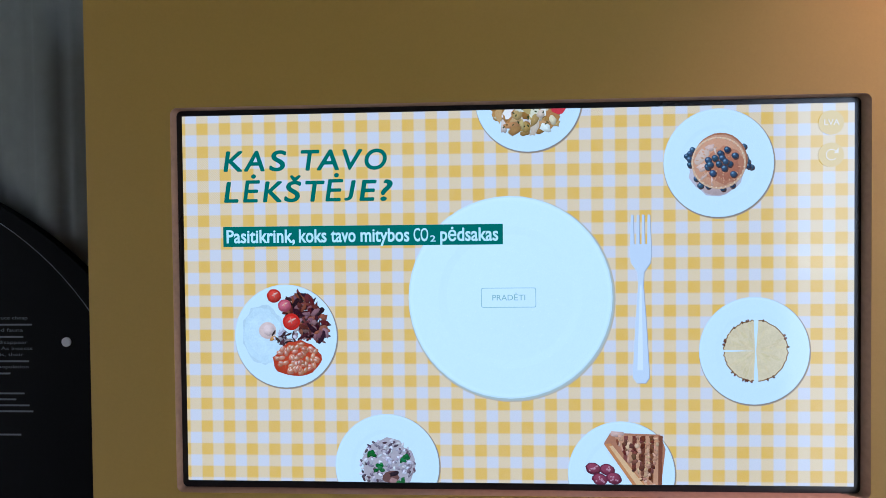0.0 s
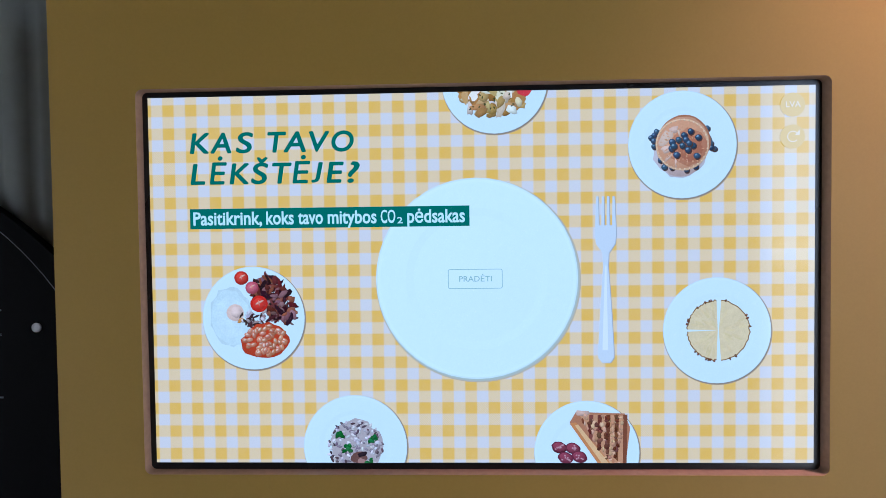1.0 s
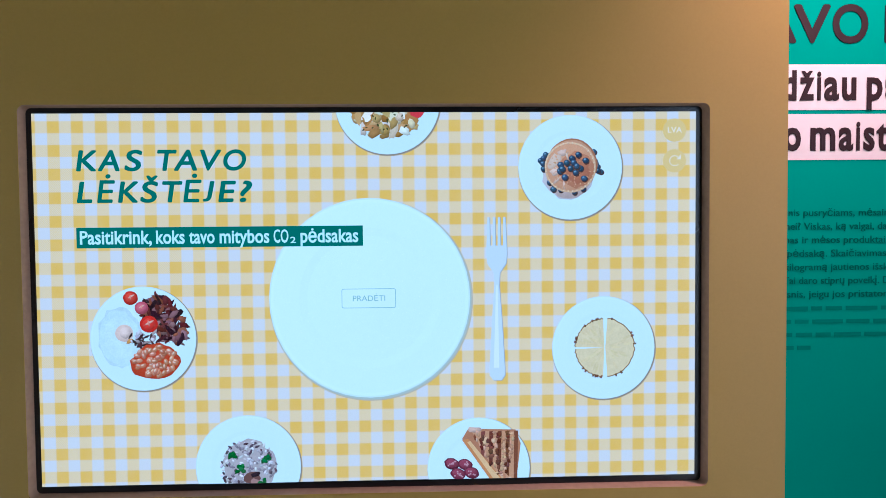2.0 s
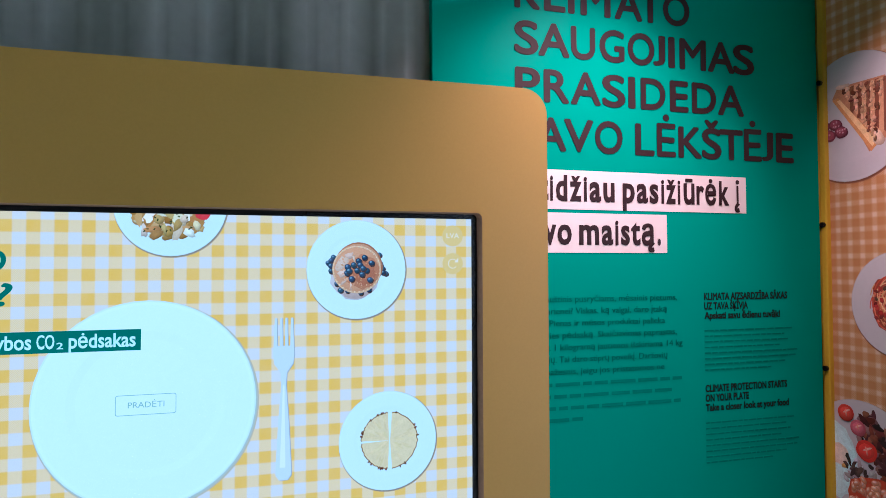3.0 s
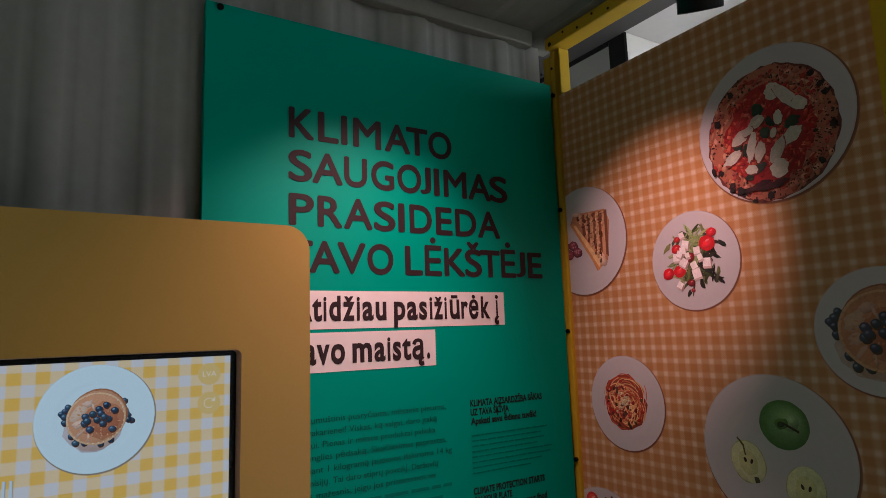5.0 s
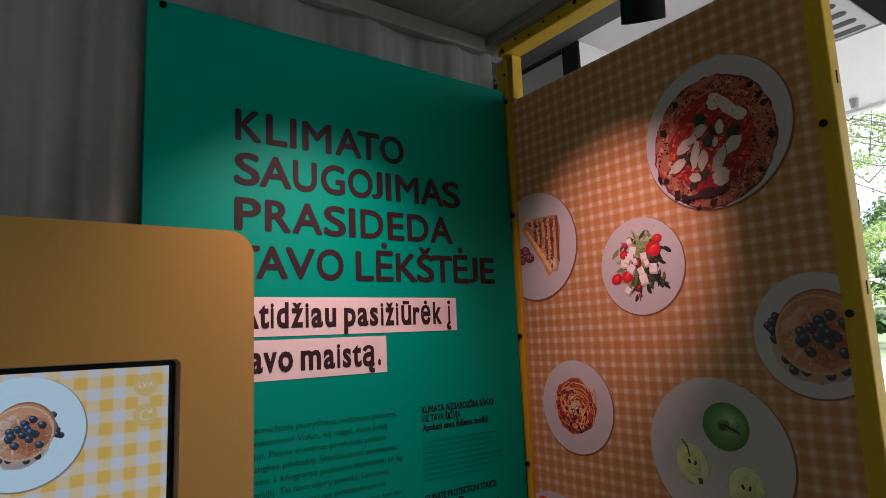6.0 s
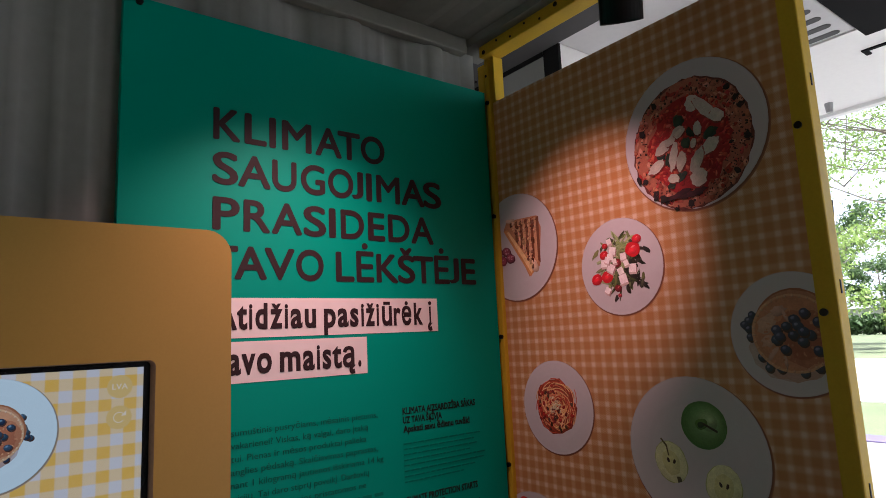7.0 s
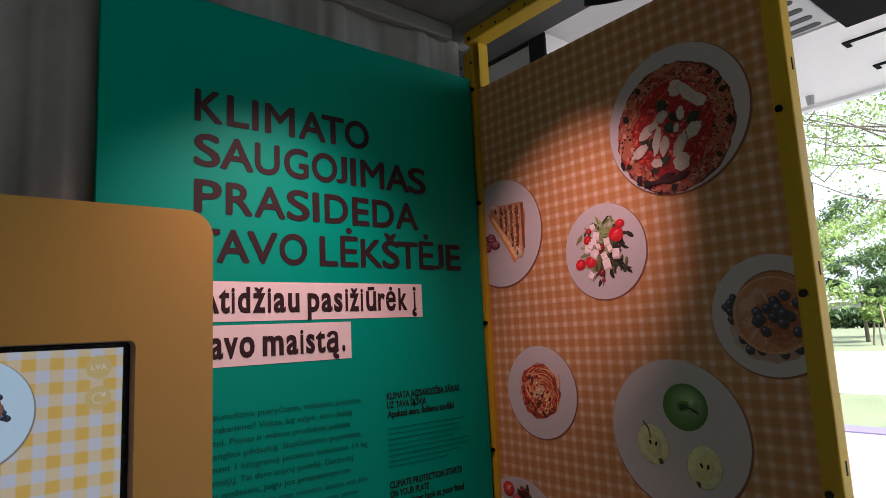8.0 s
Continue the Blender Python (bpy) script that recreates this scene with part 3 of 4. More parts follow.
def spaghetti(rng):
    o = [(blob(0, 0, 0.56, 0.6, 0, 24, 0.08, rng), (150, 62, 44))]
    for k in range(240):
        d, a0, w = rng.uniform(0.08, 0.42), rng.uniform(0, 6.283), rng.uniform(0.5, 1.6)
        cu, cv = rng.uniform(-0.2, 0.2), rng.uniform(-0.22, 0.22)
        arc = np.linspace(a0, a0 + w, 8)
        p = [(cu + d * math.cos(a), cv + d * math.sin(a)) for a in arc] + [(cu + (d - 0.02) * math.cos(a), cv + (d - 0.02) * math.sin(a)) for a in arc[::-1]]
        o.append((p, tint(rng.choice(((222, 164, 104), (206, 116, 78), (190, 72, 48), (226, 182, 130))), rng)))
    for k in range(46):
        a, d = rng.uniform(0, 6.283), rng.uniform(0.05, 0.55)
        o.append((blob(d * math.cos(a), d * math.sin(a), 0.05, 0.035, rng.uniform(0, 3), 8, 0.3, rng), tint(rng.choice(((176, 40, 34), (120, 26, 28), (80, 50, 40))), rng)))
    for k in range(30):
        o.append((blob(rng.gauss(0, 0.09), rng.gauss(0, 0.1), 0.04, 0.02, rng.uniform(0, 3), 7, 0.3, rng), tint((222, 200, 166), rng)))
    return o


def pizza(rng):
    o = [(blob(0, 0, 1.0, 1.0, 0, 60, 0.022, rng), (112, 52, 44)), (blob(0, 0, 0.975, 0.975, 0, 60, 0.025, rng), (182, 104, 80))]
    for k in range(260):
        a, d = rng.uniform(0, 6.283), rng.uniform(0.66, 0.97)
        o.append((blob(d * math.cos(a), d * math.sin(a), rng.uniform(0.02, 0.07), rng.uniform(0.02, 0.045), a + 1.57, 9, 0.3, rng), tint(rng.choice(((196, 118, 90), (206, 140, 112), (164, 80, 64), (180, 58, 48))), rng)))
    for k in range(120):
        a, d = rng.uniform(0, 6.283), rng.uniform(0.72, 0.99)
        o.append((blob(d * math.cos(a), d * math.sin(a), rng.uniform(0.008, 0.03), rng.uniform(0.008, 0.022), a, 7, 0.3, rng), tint((62, 26, 26), rng)))
    for k in range(9):
        a = rng.uniform(0, 6.283)
        o.append((blob(0.92 * math.cos(a), 0.92 * math.sin(a), 0.06, 0.045, a, 10, 0.3, rng), (40, 22, 24)))
    for k in range(260):
        a = rng.uniform(0, 6.283) if k % 2 else rng.gauss(-0.6, 0.6)
        d = rng.uniform(0.6, 0.99)
        o.append((blob(d * math.cos(a), d * math.sin(a), rng.uniform(0.006, 0.02), rng.uniform(0.006, 0.016), a, 6, 0.3, rng), tint((84, 30, 28), rng)))
    o.append((blob(0.0, -0.02, 0.68, 0.72, 0, 40, 0.08, rng), (168, 30, 34)))
    for k in range(420):
        a, d = rng.uniform(0, 6.283), math.sqrt(rng.uniform(0, 1)) * 0.7
        o.append((blob(d * math.cos(a), d * math.sin(a), rng.uniform(0.015, 0.06), rng.uniform(0.012, 0.035), rng.uniform(0, 3), 9, 0.3, rng), tint(rng.choice(((190, 36, 36), (206, 64, 48), (160, 24, 32), (214, 96, 72))), rng)))
    for u, v, ru, rv, q in ((-0.79, 0.35, 0.06, 0.07, 0.2), (-0.92, -0.37, 0.04, 0.07, 0.2), (-0.50, -0.76, 0.08, 0.06, -0.2), (-0.64, -0.72, 0.05, 0.03, 0.1), (0.70, 0.63, 0.06, 0.04, 0.3), (0.93, -0.12, 0.03, 0.05, 0.0), (0.68, -0.17, 0.04, 0.03, 0.0), (-0.30, -0.94, 0.04, 0.02, 0.0)):
        o.append((blob(u, v, ru, rv, q, 12, 0.25, rng), (38, 22, 24)))
    for k in range(14):
        o.append((blob(-0.12 + rng.gauss(0, 0.12), -0.75 + rng.gauss(0, 0.02), 0.1, 0.04, rng.uniform(-0.2, 0.2), 11, 0.25, rng), tint((66, 22, 30), rng, 10)))
    for u, v, ru, rv, q in ((-0.11, 0.36, 0.11, 0.11, 0.3), (0.38, 0.05, 0.14, 0.08, 0.2), (-0.03, 0.0, 0.07, 0.10, 0.2), (0.05, 0.14, 0.06, 0.09, 0.5), (-0.46, -0.10, 0.10, 0.05, -0.3), (-0.14, -0.48, 0.11, 0.05, 0.2), (-0.34, -0.58, 0.07, 0.05, 0.2), (-0.36, -0.18, 0.05, 0.12, 0.1)):
        for k in range(4):
            o.append((blob(u + rng.uniform(-0.03, 0.03), v + rng.uniform(-0.03, 0.03), ru * 0.75, rv * 0.75, q + rng.uniform(-0.5, 0.5), 11, 0.25, rng), tint((52, 62, 50), rng, 14)))
    for u, v, ru, rv, q in ((0.14, 0.58, 0.12, 0.12, 0), (0.33, 0.43, 0.27, 0.09, -0.85), (0.50, 0.28, 0.12, 0.10, -0.5), (-0.15, 0.20, 0.13, 0.08, 0.4), (-0.43, 0.03, 0.15, 0.09, 0.5), (-0.30, 0.10, 0.10, 0.06, 0.5), (0.18, 0.17, 0.07, 0.11, 0.0), (-0.26, -0.14, 0.07, 0.22, -0.25), (-0.14, -0.25, 0.08, 0.15, -0.35), (-0.58, -0.24, 0.16, 0.08, 0.5), (0.09, -0.03, 0.05, 0.08, -0.3), (0.35, -0.13, 0.17, 0.10, 0.5), (0.12, -0.30, 0.09, 0.21, -0.5), (0.12, -0.55, 0.14, 0.13, 0.3), (-0.29, -0.48, 0.10, 0.07, -0.3)):
        o.append((blob(u + 0.008, v - 0.012, ru * 1.05, rv * 1.07, q, 18, 0.1, rng), (150, 62, 54)))
        o.append((list(blob(u, v, ru, rv, q, 20, 0.14, rng)), tint((198, 184, 172), rng, 8)))
        o.append((list(blob(u + ru * 0.1, v, ru * 0.55, rv * 0.45, q, 12, 0.2, rng)), tint((204, 191, 178), rng, 5)))
    return [(type(p)((u * 0.95, v) for u, v in p), c) for p, c in o]


def apples(rng):
    o = []
    # stacked discs paint the apple's shading, pale to the upper right
    for k in range(12):
        f = 1 - k / 12
        o.append((blob(0.17 + 0.11 * (1 - f), 0.37 + 0.06 * (1 - f), 0.3 * f + 0.02, 0.29 * f + 0.02, 0, 26, 0.01, rng), tuple(a + (b - a) * (1 - f) for a, b in zip((78, 120, 52), (176, 198, 142)))))
    o += [(blob(0.14, 0.38, 0.09, 0.07, 0.4, 12, 0.1, rng), (92, 128, 50)), (blob(0.13, 0.37, 0.05, 0.04, 0.4, 10, 0.1, rng), (48, 66, 28)), ([(0.15, 0.38), (0.17, 0.4), (0.36, 0.31), (0.35, 0.28)], (50, 36, 24))]
    for u, v, rot in ((-0.36, -0.16, 0.35), (0.36, -0.38, -0.3)):
        o += [(blob(u, v, 0.24, 0.28, rot, 26, 0.03, rng), (176, 178, 118)), (blob(u, v, 0.232, 0.272, rot, 26, 0.02, rng), (222, 217, 168)), (blob(u, v - 0.01, 0.13, 0.17, rot, 18, 0.06, rng), (214, 206, 146))]
        o += [(blob(u - 0.04, v + 0.02, 0.02, 0.036, 0.3, 8, 0.1, rng), (60, 34, 22)), (blob(u + 0.05, v + 0.01, 0.02, 0.036, -0.3, 8, 0.1, rng), (60, 34, 22)), (blob(u + 0.1 * (1 if rot > 0 else -1), v - 0.22, 0.035, 0.045, 0.2, 8, 0.3, rng), (84, 72, 44))]
    o.append(([(-0.5, 0.14), (-0.48, 0.15), (-0.4, 0.06), (-0.38, -0.08), (-0.4, -0.08), (-0.42, 0.04)], (96, 82, 44)))
    return o


def clip(p, axis, limit, sign):
    out = []
    for i in range(len(p)):
        a, b = p[i - 1], p[i]
        ia, ib = sign * (a[axis] - limit) <= 0, sign * (b[axis] - limit) <= 0
        if ia != ib:
            t = (limit - a[axis]) / (b[axis] - a[axis])
            out.append((a[0] + t * (b[0] - a[0]), a[1] + t * (b[1] - a[1])))
        if ib:
            out.append(b)
    return out


def picture(name, patches, place, normal, bounds, material, parent, step=0.00004, label="", depth=0.26):
    """Flat patches laid one on another, round ones with light and shade painted into their ink; place maps plate units
    to the sheet, bounds are the sheet's edges in plate units.
    """
    verts, faces, inks = [], [], []
    u0, u1, v0, v1 = bounds
    for k, (p, c) in enumerate(patches):
        inside = all(u0 <= u <= u1 and v0 <= v <= v1 for u, v in p)
        is_round = isinstance(p, Round) and inside
        if not inside:
            for axis, limit, sign in ((0, u0, -1), (0, u1, 1), (1, v0, -1), (1, v1, 1)):
                p = clip(p, axis, limit, sign) if p else p
        if len(p) < 3:
            continue
        i, n, ink = len(verts), len(p), lin(c)
        verts += [Vector(place(u, v)) + Vector(normal) * (k * step) for u, v in p]
        if not is_round:
            faces.append(tuple(range(i, i + n)))
            inks += [ink] * n
            continue
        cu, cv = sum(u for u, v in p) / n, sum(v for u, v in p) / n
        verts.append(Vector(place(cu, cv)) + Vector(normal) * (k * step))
        # painted shading: ink dips at the rim, least towards the upper left
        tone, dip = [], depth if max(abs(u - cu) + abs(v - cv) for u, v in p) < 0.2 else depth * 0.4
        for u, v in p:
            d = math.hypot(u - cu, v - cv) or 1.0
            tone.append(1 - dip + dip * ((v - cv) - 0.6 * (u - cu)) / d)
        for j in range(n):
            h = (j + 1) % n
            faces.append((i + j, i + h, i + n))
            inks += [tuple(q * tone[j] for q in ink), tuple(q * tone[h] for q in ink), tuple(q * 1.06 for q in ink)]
    me = bpy.data.meshes.new(name)
    me.from_pydata(verts, [], faces)
    at = me.attributes.new("ink", "FLOAT_COLOR", "CORNER")
    for d, c in zip(at.data, inks):
        d.color = (*c, 1)
    return hang(name, me, material, parent, label)


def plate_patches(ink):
    """A plate from above: flat well, a soft step up to the rim, a thin edge, all shaded in the ink."""
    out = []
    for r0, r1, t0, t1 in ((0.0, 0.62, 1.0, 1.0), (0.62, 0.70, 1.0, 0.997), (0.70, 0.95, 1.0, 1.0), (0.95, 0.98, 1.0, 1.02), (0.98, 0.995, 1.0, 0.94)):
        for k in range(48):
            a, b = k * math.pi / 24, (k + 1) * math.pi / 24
            # one side of each ring painted lighter, the step the other way round
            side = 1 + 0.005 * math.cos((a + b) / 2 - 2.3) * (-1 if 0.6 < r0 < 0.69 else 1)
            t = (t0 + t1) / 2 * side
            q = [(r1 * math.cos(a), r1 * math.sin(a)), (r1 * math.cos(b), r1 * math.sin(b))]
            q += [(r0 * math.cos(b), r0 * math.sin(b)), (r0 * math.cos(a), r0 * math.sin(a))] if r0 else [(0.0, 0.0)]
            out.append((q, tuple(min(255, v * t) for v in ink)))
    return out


def dish(cx, cz, r, draw, sheet, turn, limits, seed, material, parent, plate_ink, shadow_ink, food_scale=1.0, food_at=(0, 0), cloth_ink=(214, 182, 140), names=("printed_plate", "printed_food")):
    """A plate with food as part of a flat picture. sheet: the sheet's own coordinate; turn: +1 where u runs along x, -1 where it runs along -y."""
    rng = random.Random(seed)
    lo, hi, z0, z1 = limits
    bounds = ((lo - cx) / r, (hi - cx) / r, (z0 - cz) / r, (z1 - cz) / r) if turn > 0 else ((cx - hi) / r, (cx - lo) / r, (z0 - cz) / r, (z1 - cz) / r)
    if turn > 0:
        place, normal, away = (lambda u, v: (cx + u * r, sheet, cz + v * r)), (0, -1, 0), 1
    else:
        place, normal, away = (lambda u, v: (sheet, cx - u * r, cz + v * r)), (-1, 0, 0), 1
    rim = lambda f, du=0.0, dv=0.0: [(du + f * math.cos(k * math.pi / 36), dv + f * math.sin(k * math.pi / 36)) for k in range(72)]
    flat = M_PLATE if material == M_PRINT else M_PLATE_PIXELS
    # drop shadow drawn under the plate, low and to the right, fading into the cloth
    shadow = [(rim(1.0 + 0.005 * (2 - k), 0.014 - 0.003 * k, -0.018 + 0.003 * k), tuple(e + (c - e) * (2 - k) * 0.3 for e, c in zip(shadow_ink, cloth_ink))) for k in range(3)]
    picture("plate_shadow", shadow, place, normal, bounds, flat, parent)
    lift = lambda d: (lambda u, v: tuple(np.add(place(u, v), np.multiply(normal, d))))
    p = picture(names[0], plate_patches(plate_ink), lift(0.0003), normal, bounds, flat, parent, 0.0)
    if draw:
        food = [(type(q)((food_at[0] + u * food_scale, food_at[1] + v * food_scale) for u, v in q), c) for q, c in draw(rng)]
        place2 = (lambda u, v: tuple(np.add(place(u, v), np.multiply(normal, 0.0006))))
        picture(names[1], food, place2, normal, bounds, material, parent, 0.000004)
    return p


# ---- the container ----
def corrugated(name, x0, x1, y, depth, z0, z1, first, pitch, label):
    """A pressed steel wall: crests at y, troughs behind."""
    xs = []
    k = math.floor((x0 - first) / pitch)
    while first + k * pitch < x1:
        b = first + k * pitch
        xs += [(b, y), (b + 0.07, y), (b + 0.13, y + depth), (b + 0.20, y + depth)]
        k += 1
    bm = bmesh.new()
    cols = [(bm.verts.new((x, yy, z0)), bm.verts.new((x, yy, z1)), bm.verts.new((x, y + depth + 0.03, z0)), bm.verts.new((x, y + depth + 0.03, z1))) for x, yy in xs if x0 - 0.3 < x < x1]
    for a, b in zip(cols, cols[1:]):
        bm.faces.new((a[0], b[0], b[1], a[1]))
        bm.faces.new((a[2], a[3], b[3], b[2]))
    for a in (cols[0], cols[-1]):
        bm.faces.new((a[0], a[1], a[3], a[2]))
    bmesh.ops.recalc_face_normals(bm, faces=bm.faces)
    fold = [e for e in bm.edges if len(e.link_faces) == 2 and abs(e.verts[0].co.z - e.verts[1].co.z) > 0.5 and e.calc_face_angle(0) < 1.2]
    bmesh.ops.bevel(bm, geom=fold, offset=0.02, segments=4, affect="EDGES")
    for f in bm.faces:
        f.smooth = abs(f.normal.y) > 0.3 and f.normal.y < 0
    return tagged(part(name, bm, M_WALL), label, "wall", kind="structure")


corrugated("wall_back", -1.4, 2.43, 1.882, 0.034, 0.0, 2.46, 1.18, 0.26, "grey-white corrugated steel container wall")
# unseen end wall; its opening is added to let daylight onto the food panel
end = bmesh.new()
box(-1.46, -1.40, -0.5, -0.25, 0, 2.5, 0, end), box(-1.46, -1.40, 0.95, 1.95, 0, 2.5, 0, end), box(-1.46, -1.40, -0.25, 0.95, 2.1, 2.5, 0, end)
tagged(part("wall_left", end, M_WALL), "unseen grey-white end wall with an opening added to light the food panel", "wall", kind="structure")
# unseen wall, darkened along with the floor to reduce bounced light
tagged(part("wall_front", box(-1.46, 2.47, -0.52, -0.46, 0, 2.5), M_FRONT), "unseen long wall of the container, darkened to cut bounced light", "wall", kind="structure")
tagged(part("floor", box(-1.46, 2.47, -0.52, 1.95, -0.05, 0.0), M_FLOOR), "dark plywood container floor", "floor", kind="structure")


def ceiling():
    bm = bmesh.new()
    x = -1.46
    prof = []
    while x < 2.47:
        prof += [(x, 2.455), (x + 0.09, 2.455), (x + 0.12, 2.461), (x + 0.17, 2.461)]
        x += 0.21
    prof = [p for p in prof if p[0] < 2.36] + [(2.365, 2.455), (2.372, 2.436), (2.47, 2.436)]
    rows = [(bm.verts.new((x, -0.52, z)), bm.verts.new((x, 1.95, z)), bm.verts.new((x, -0.52, 2.52)), bm.verts.new((x, 1.95, 2.52))) for x, z in prof]
    for a, b in zip(rows, rows[1:]):
        bm.faces.new((a[0], a[1], b[1], b[0]))
        bm.faces.new((a[2], b[2], b[3], a[3]))
    bmesh.ops.recalc_face_normals(bm, faces=bm.faces)
    tagged(part("ceiling", bm, M_CEIL), "grey pressed steel container ceiling", "ceiling", kind="structure")
    tagged(part("trim", box(-1.40, 2.36, 1.868, 1.90, 2.408, 2.455, 0.006), M_CEIL), "grey steel rail between wall and ceiling", "trim", kind="structure")


ceiling()


# ---- the green information board ----
def green_board():
    b = thing("information_board", "tall green printed board with dark maroon lettering on the corrugated wall", "information board")
    part("panel", box(1.476, 2.408, 1.860, 1.882, 0.12, 2.298, 0.0015), M_GREEN, b)
    y = 1.8592
    for base, line in ((2.0315, spaced("KLIMATO", 1648, 1703, 1713, 1761, 1767, 1782, 1796, 1866, 1876, 1942, 1933, 1992, 1994, 2061)),
                       (1.9375, spaced("SAUGOJIMAS", 1647, 1700, 1700, 1769, 1773, 1829, 1839, 1898, 1906, 1971, 1968, 1998, 2006, 2022, 2034, 2102, 2107, 2176, 2174, 2231)),
                       (1.8420, spaced("PRASIDEDA", 1648, 1703, 1711, 1767, 1772, 1840, 1844, 1899, 1906, 1923, 1936, 1997, 2008, 2055, 2064, 2127, 2132, 2200)),
                       (1.7425, spaced("TAVOL\u0116K\u0160T\u0116JE", 1640, 1700, 1693, 1760, 1756, 1822, 1826, 1891, 1921, 1968, 1974, 2021, 2028, 2087, 2088, 2139, 2134, 2196, 2199, 2247, 2247, 2279, 2287, 2336))):
        set_pieces("letter", line, base + 0.0022, 0.0645, y, M_TEXT, b, 0.021, label="maroon heading letter", soft_ends=True)
    strip("white_bar", 1.638, 2.202, 1.624, 1.705, y + 0.0004, M_WHITEINK, b, "white printed bar")
    strip("white_bar", 1.638, 1.996, 1.535, 1.617, y + 0.0004, M_WHITEINK, b, "white printed bar")
    y2 = 1.8580
    top = [q for w in (("Atid", 1.656, 1.761), ("\u017eiau", 1.766, 1.870), ("pasi", 1.889, 1.990), ("\u017ei\u016b", 1.994, 2.066), ("r\u0117k", 2.071, 2.156), ("\u012f", 2.170, 2.185)) for q in run_of(*w)]
    low = [q for w in (("savo", 1.656, 1.770), ("mai", 1.787, 1.878), ("st\u0105.", 1.884, 1.980)) for q in run_of(*w)]
    for base, line in ((1.6430, top), (1.5535, low)):
        set_pieces("letter", line, base, 0.0500, y2, M_TEXT, b, 0.031, label="bold maroon letter", low=0.74)
    for k, (body, x1) in enumerate((("sumu\u0161tinis pusry\u010diams, m\u0117sainis pietums,", 2.019), ("vakarienei? Viskas, k\u0105 valgai, daro \u012ftak\u0105", 1.993), ("tui. Pienas ir m\u0117sos produktai palieka", 1.988), ("anglies p\u0117dsak\u0105. Skai\u010diavimas paprastas,", 2.017), ("nant 1 kilogram\u0105 jautienos i\u0161skiriama 14 kg", 2.031), ("misij\u0173. Tai daro stipr\u0173 poveik\u012f. Dar\u017eovi\u0173", 1.993), ("is ma\u017eesnis, jeigu jos pristatomos ne", 1.985))):
        line_of_text("body_line", body, 1.687, x1, 1.4345 - 0.0245 * k, 0.0125, y, M_SMALL, b, 0.004, label="small dark green text")
    for k, x1 in enumerate((2.028, 2.012, 2.024, 1.805)):
        rng, x = random.Random(40 + k), 1.687
        while x < x1 - 0.01:
            e = min(x + rng.uniform(0.018, 0.06), x1)
            strip("word_bar", x, e, 1.2635 - 0.0238 * k, 1.2710 - 0.0238 * k, y + 0.0004, M_FINE, b)
            x = e + 0.007
    for top, rows in ((1.433, (("KLIMATA AIZSARDZ\u012aBA S\u0100KAS", 2.310), ("UZ TAVA \u0160\u0136\u012aVJA", 2.202), ("Apskati savu \u0113dienu tuv\u0101k!", 2.289))), (1.233, (("CLIMATE PROTECTION STARTS", 2.305), ("ON YOUR PLATE", 2.200), ("Take a closer look at your food", 2.309)))):
        for k, (body, x1) in enumerate(rows):
            line_of_text("caption_line", body, 2.087, x1, top - 0.0207 * k, 0.0145, y, M_BLACKINK, b, 0.037, label="small bold black lettering")
        for k, x1 in enumerate((2.322, 2.30, 2.312, 2.29, 2.335, 2.33, 2.30, 2.262)):
            z = top - 0.069 - 0.0122 * k
            word_bars("fine_print_bar", 2.087, x1, z, z + 0.0036, y + 0.0004, M_FINE, b, int(z * 1000))
    for x, z in ((1.504, 2.288), (1.504, 1.25)):
        part("screw", rod((x, 1.856, z), (x, 1.861, z), 0.007), M_BOLT, b, "dark screw head")
    return b


green_board()


# ---- the round black board ----
def black_board():
    b = thing("round_black_board", "large round black board with fine grey text on the wall", "information board")
    cx, cz, r = BLACK_DISC
    ring = lambda f: [(cx + f * math.cos(k * math.pi / 60), cz + f * math.sin(k * math.pi / 60)) for k in range(120)]
    part("panel", slab(ring(r), None, 1.860, 1.882), M_BLACK, b)
    cx2, cz2, r2 = THIN_RING
    ring2 = lambda f: [(cx2 + f * math.cos(k * math.pi / 60), cz2 + f * math.sin(k * math.pi / 60)) for k in range(-8, 75)]
    p = ring2(r2) + ring2(r2 - 0.0016)[::-1]
    part("thin_line", slab(p, None, 1.8592, 1.8598), M_GREYINK, b, "thin grey curved line")
    part("white_dot", rod((0.223, 1.8575, 1.221), (0.223, 1.861, 1.221), 0.0085), M_PALEINK, b, "small pale round dot")
    rows = (("produce cheap", 0.150), ("", 0.158), ("flora and fauna", 0.141), ("", 0.141), ("insects disappear", 0.149), ("years. As insects", 0.158), ("animals, their", 0.141), ("", 0.151), ("Their population", 0.150), ("", 0.115))
    for k, (body, x1) in enumerate(rows):
        z = 1.2625 - 0.0112 * k
        if body:
            line_of_text("text_line", body, x1 - 0.0058 * len(body), x1, z, 0.006, 1.8592, M_GREYINK, b)
        else:
            strip("text_bar", x1 - 0.09, x1, z, z + 0.003, 1.8596, M_GREYINK, b)
    for z, x1 in ((1.125, 0.141), (1.114, 0.125), (1.103, 0.150), (1.092, 0.157), (1.049, 0.133)):
        strip("text_bar", x1 - 0.09, x1, z, z + 0.003, 1.8596, M_GREYINK, b)


BLACK_DISC = (-0.27, 0.8145, 0.7533)
THIN_RING = (-0.222, 0.9415, 0.5943)
black_board()


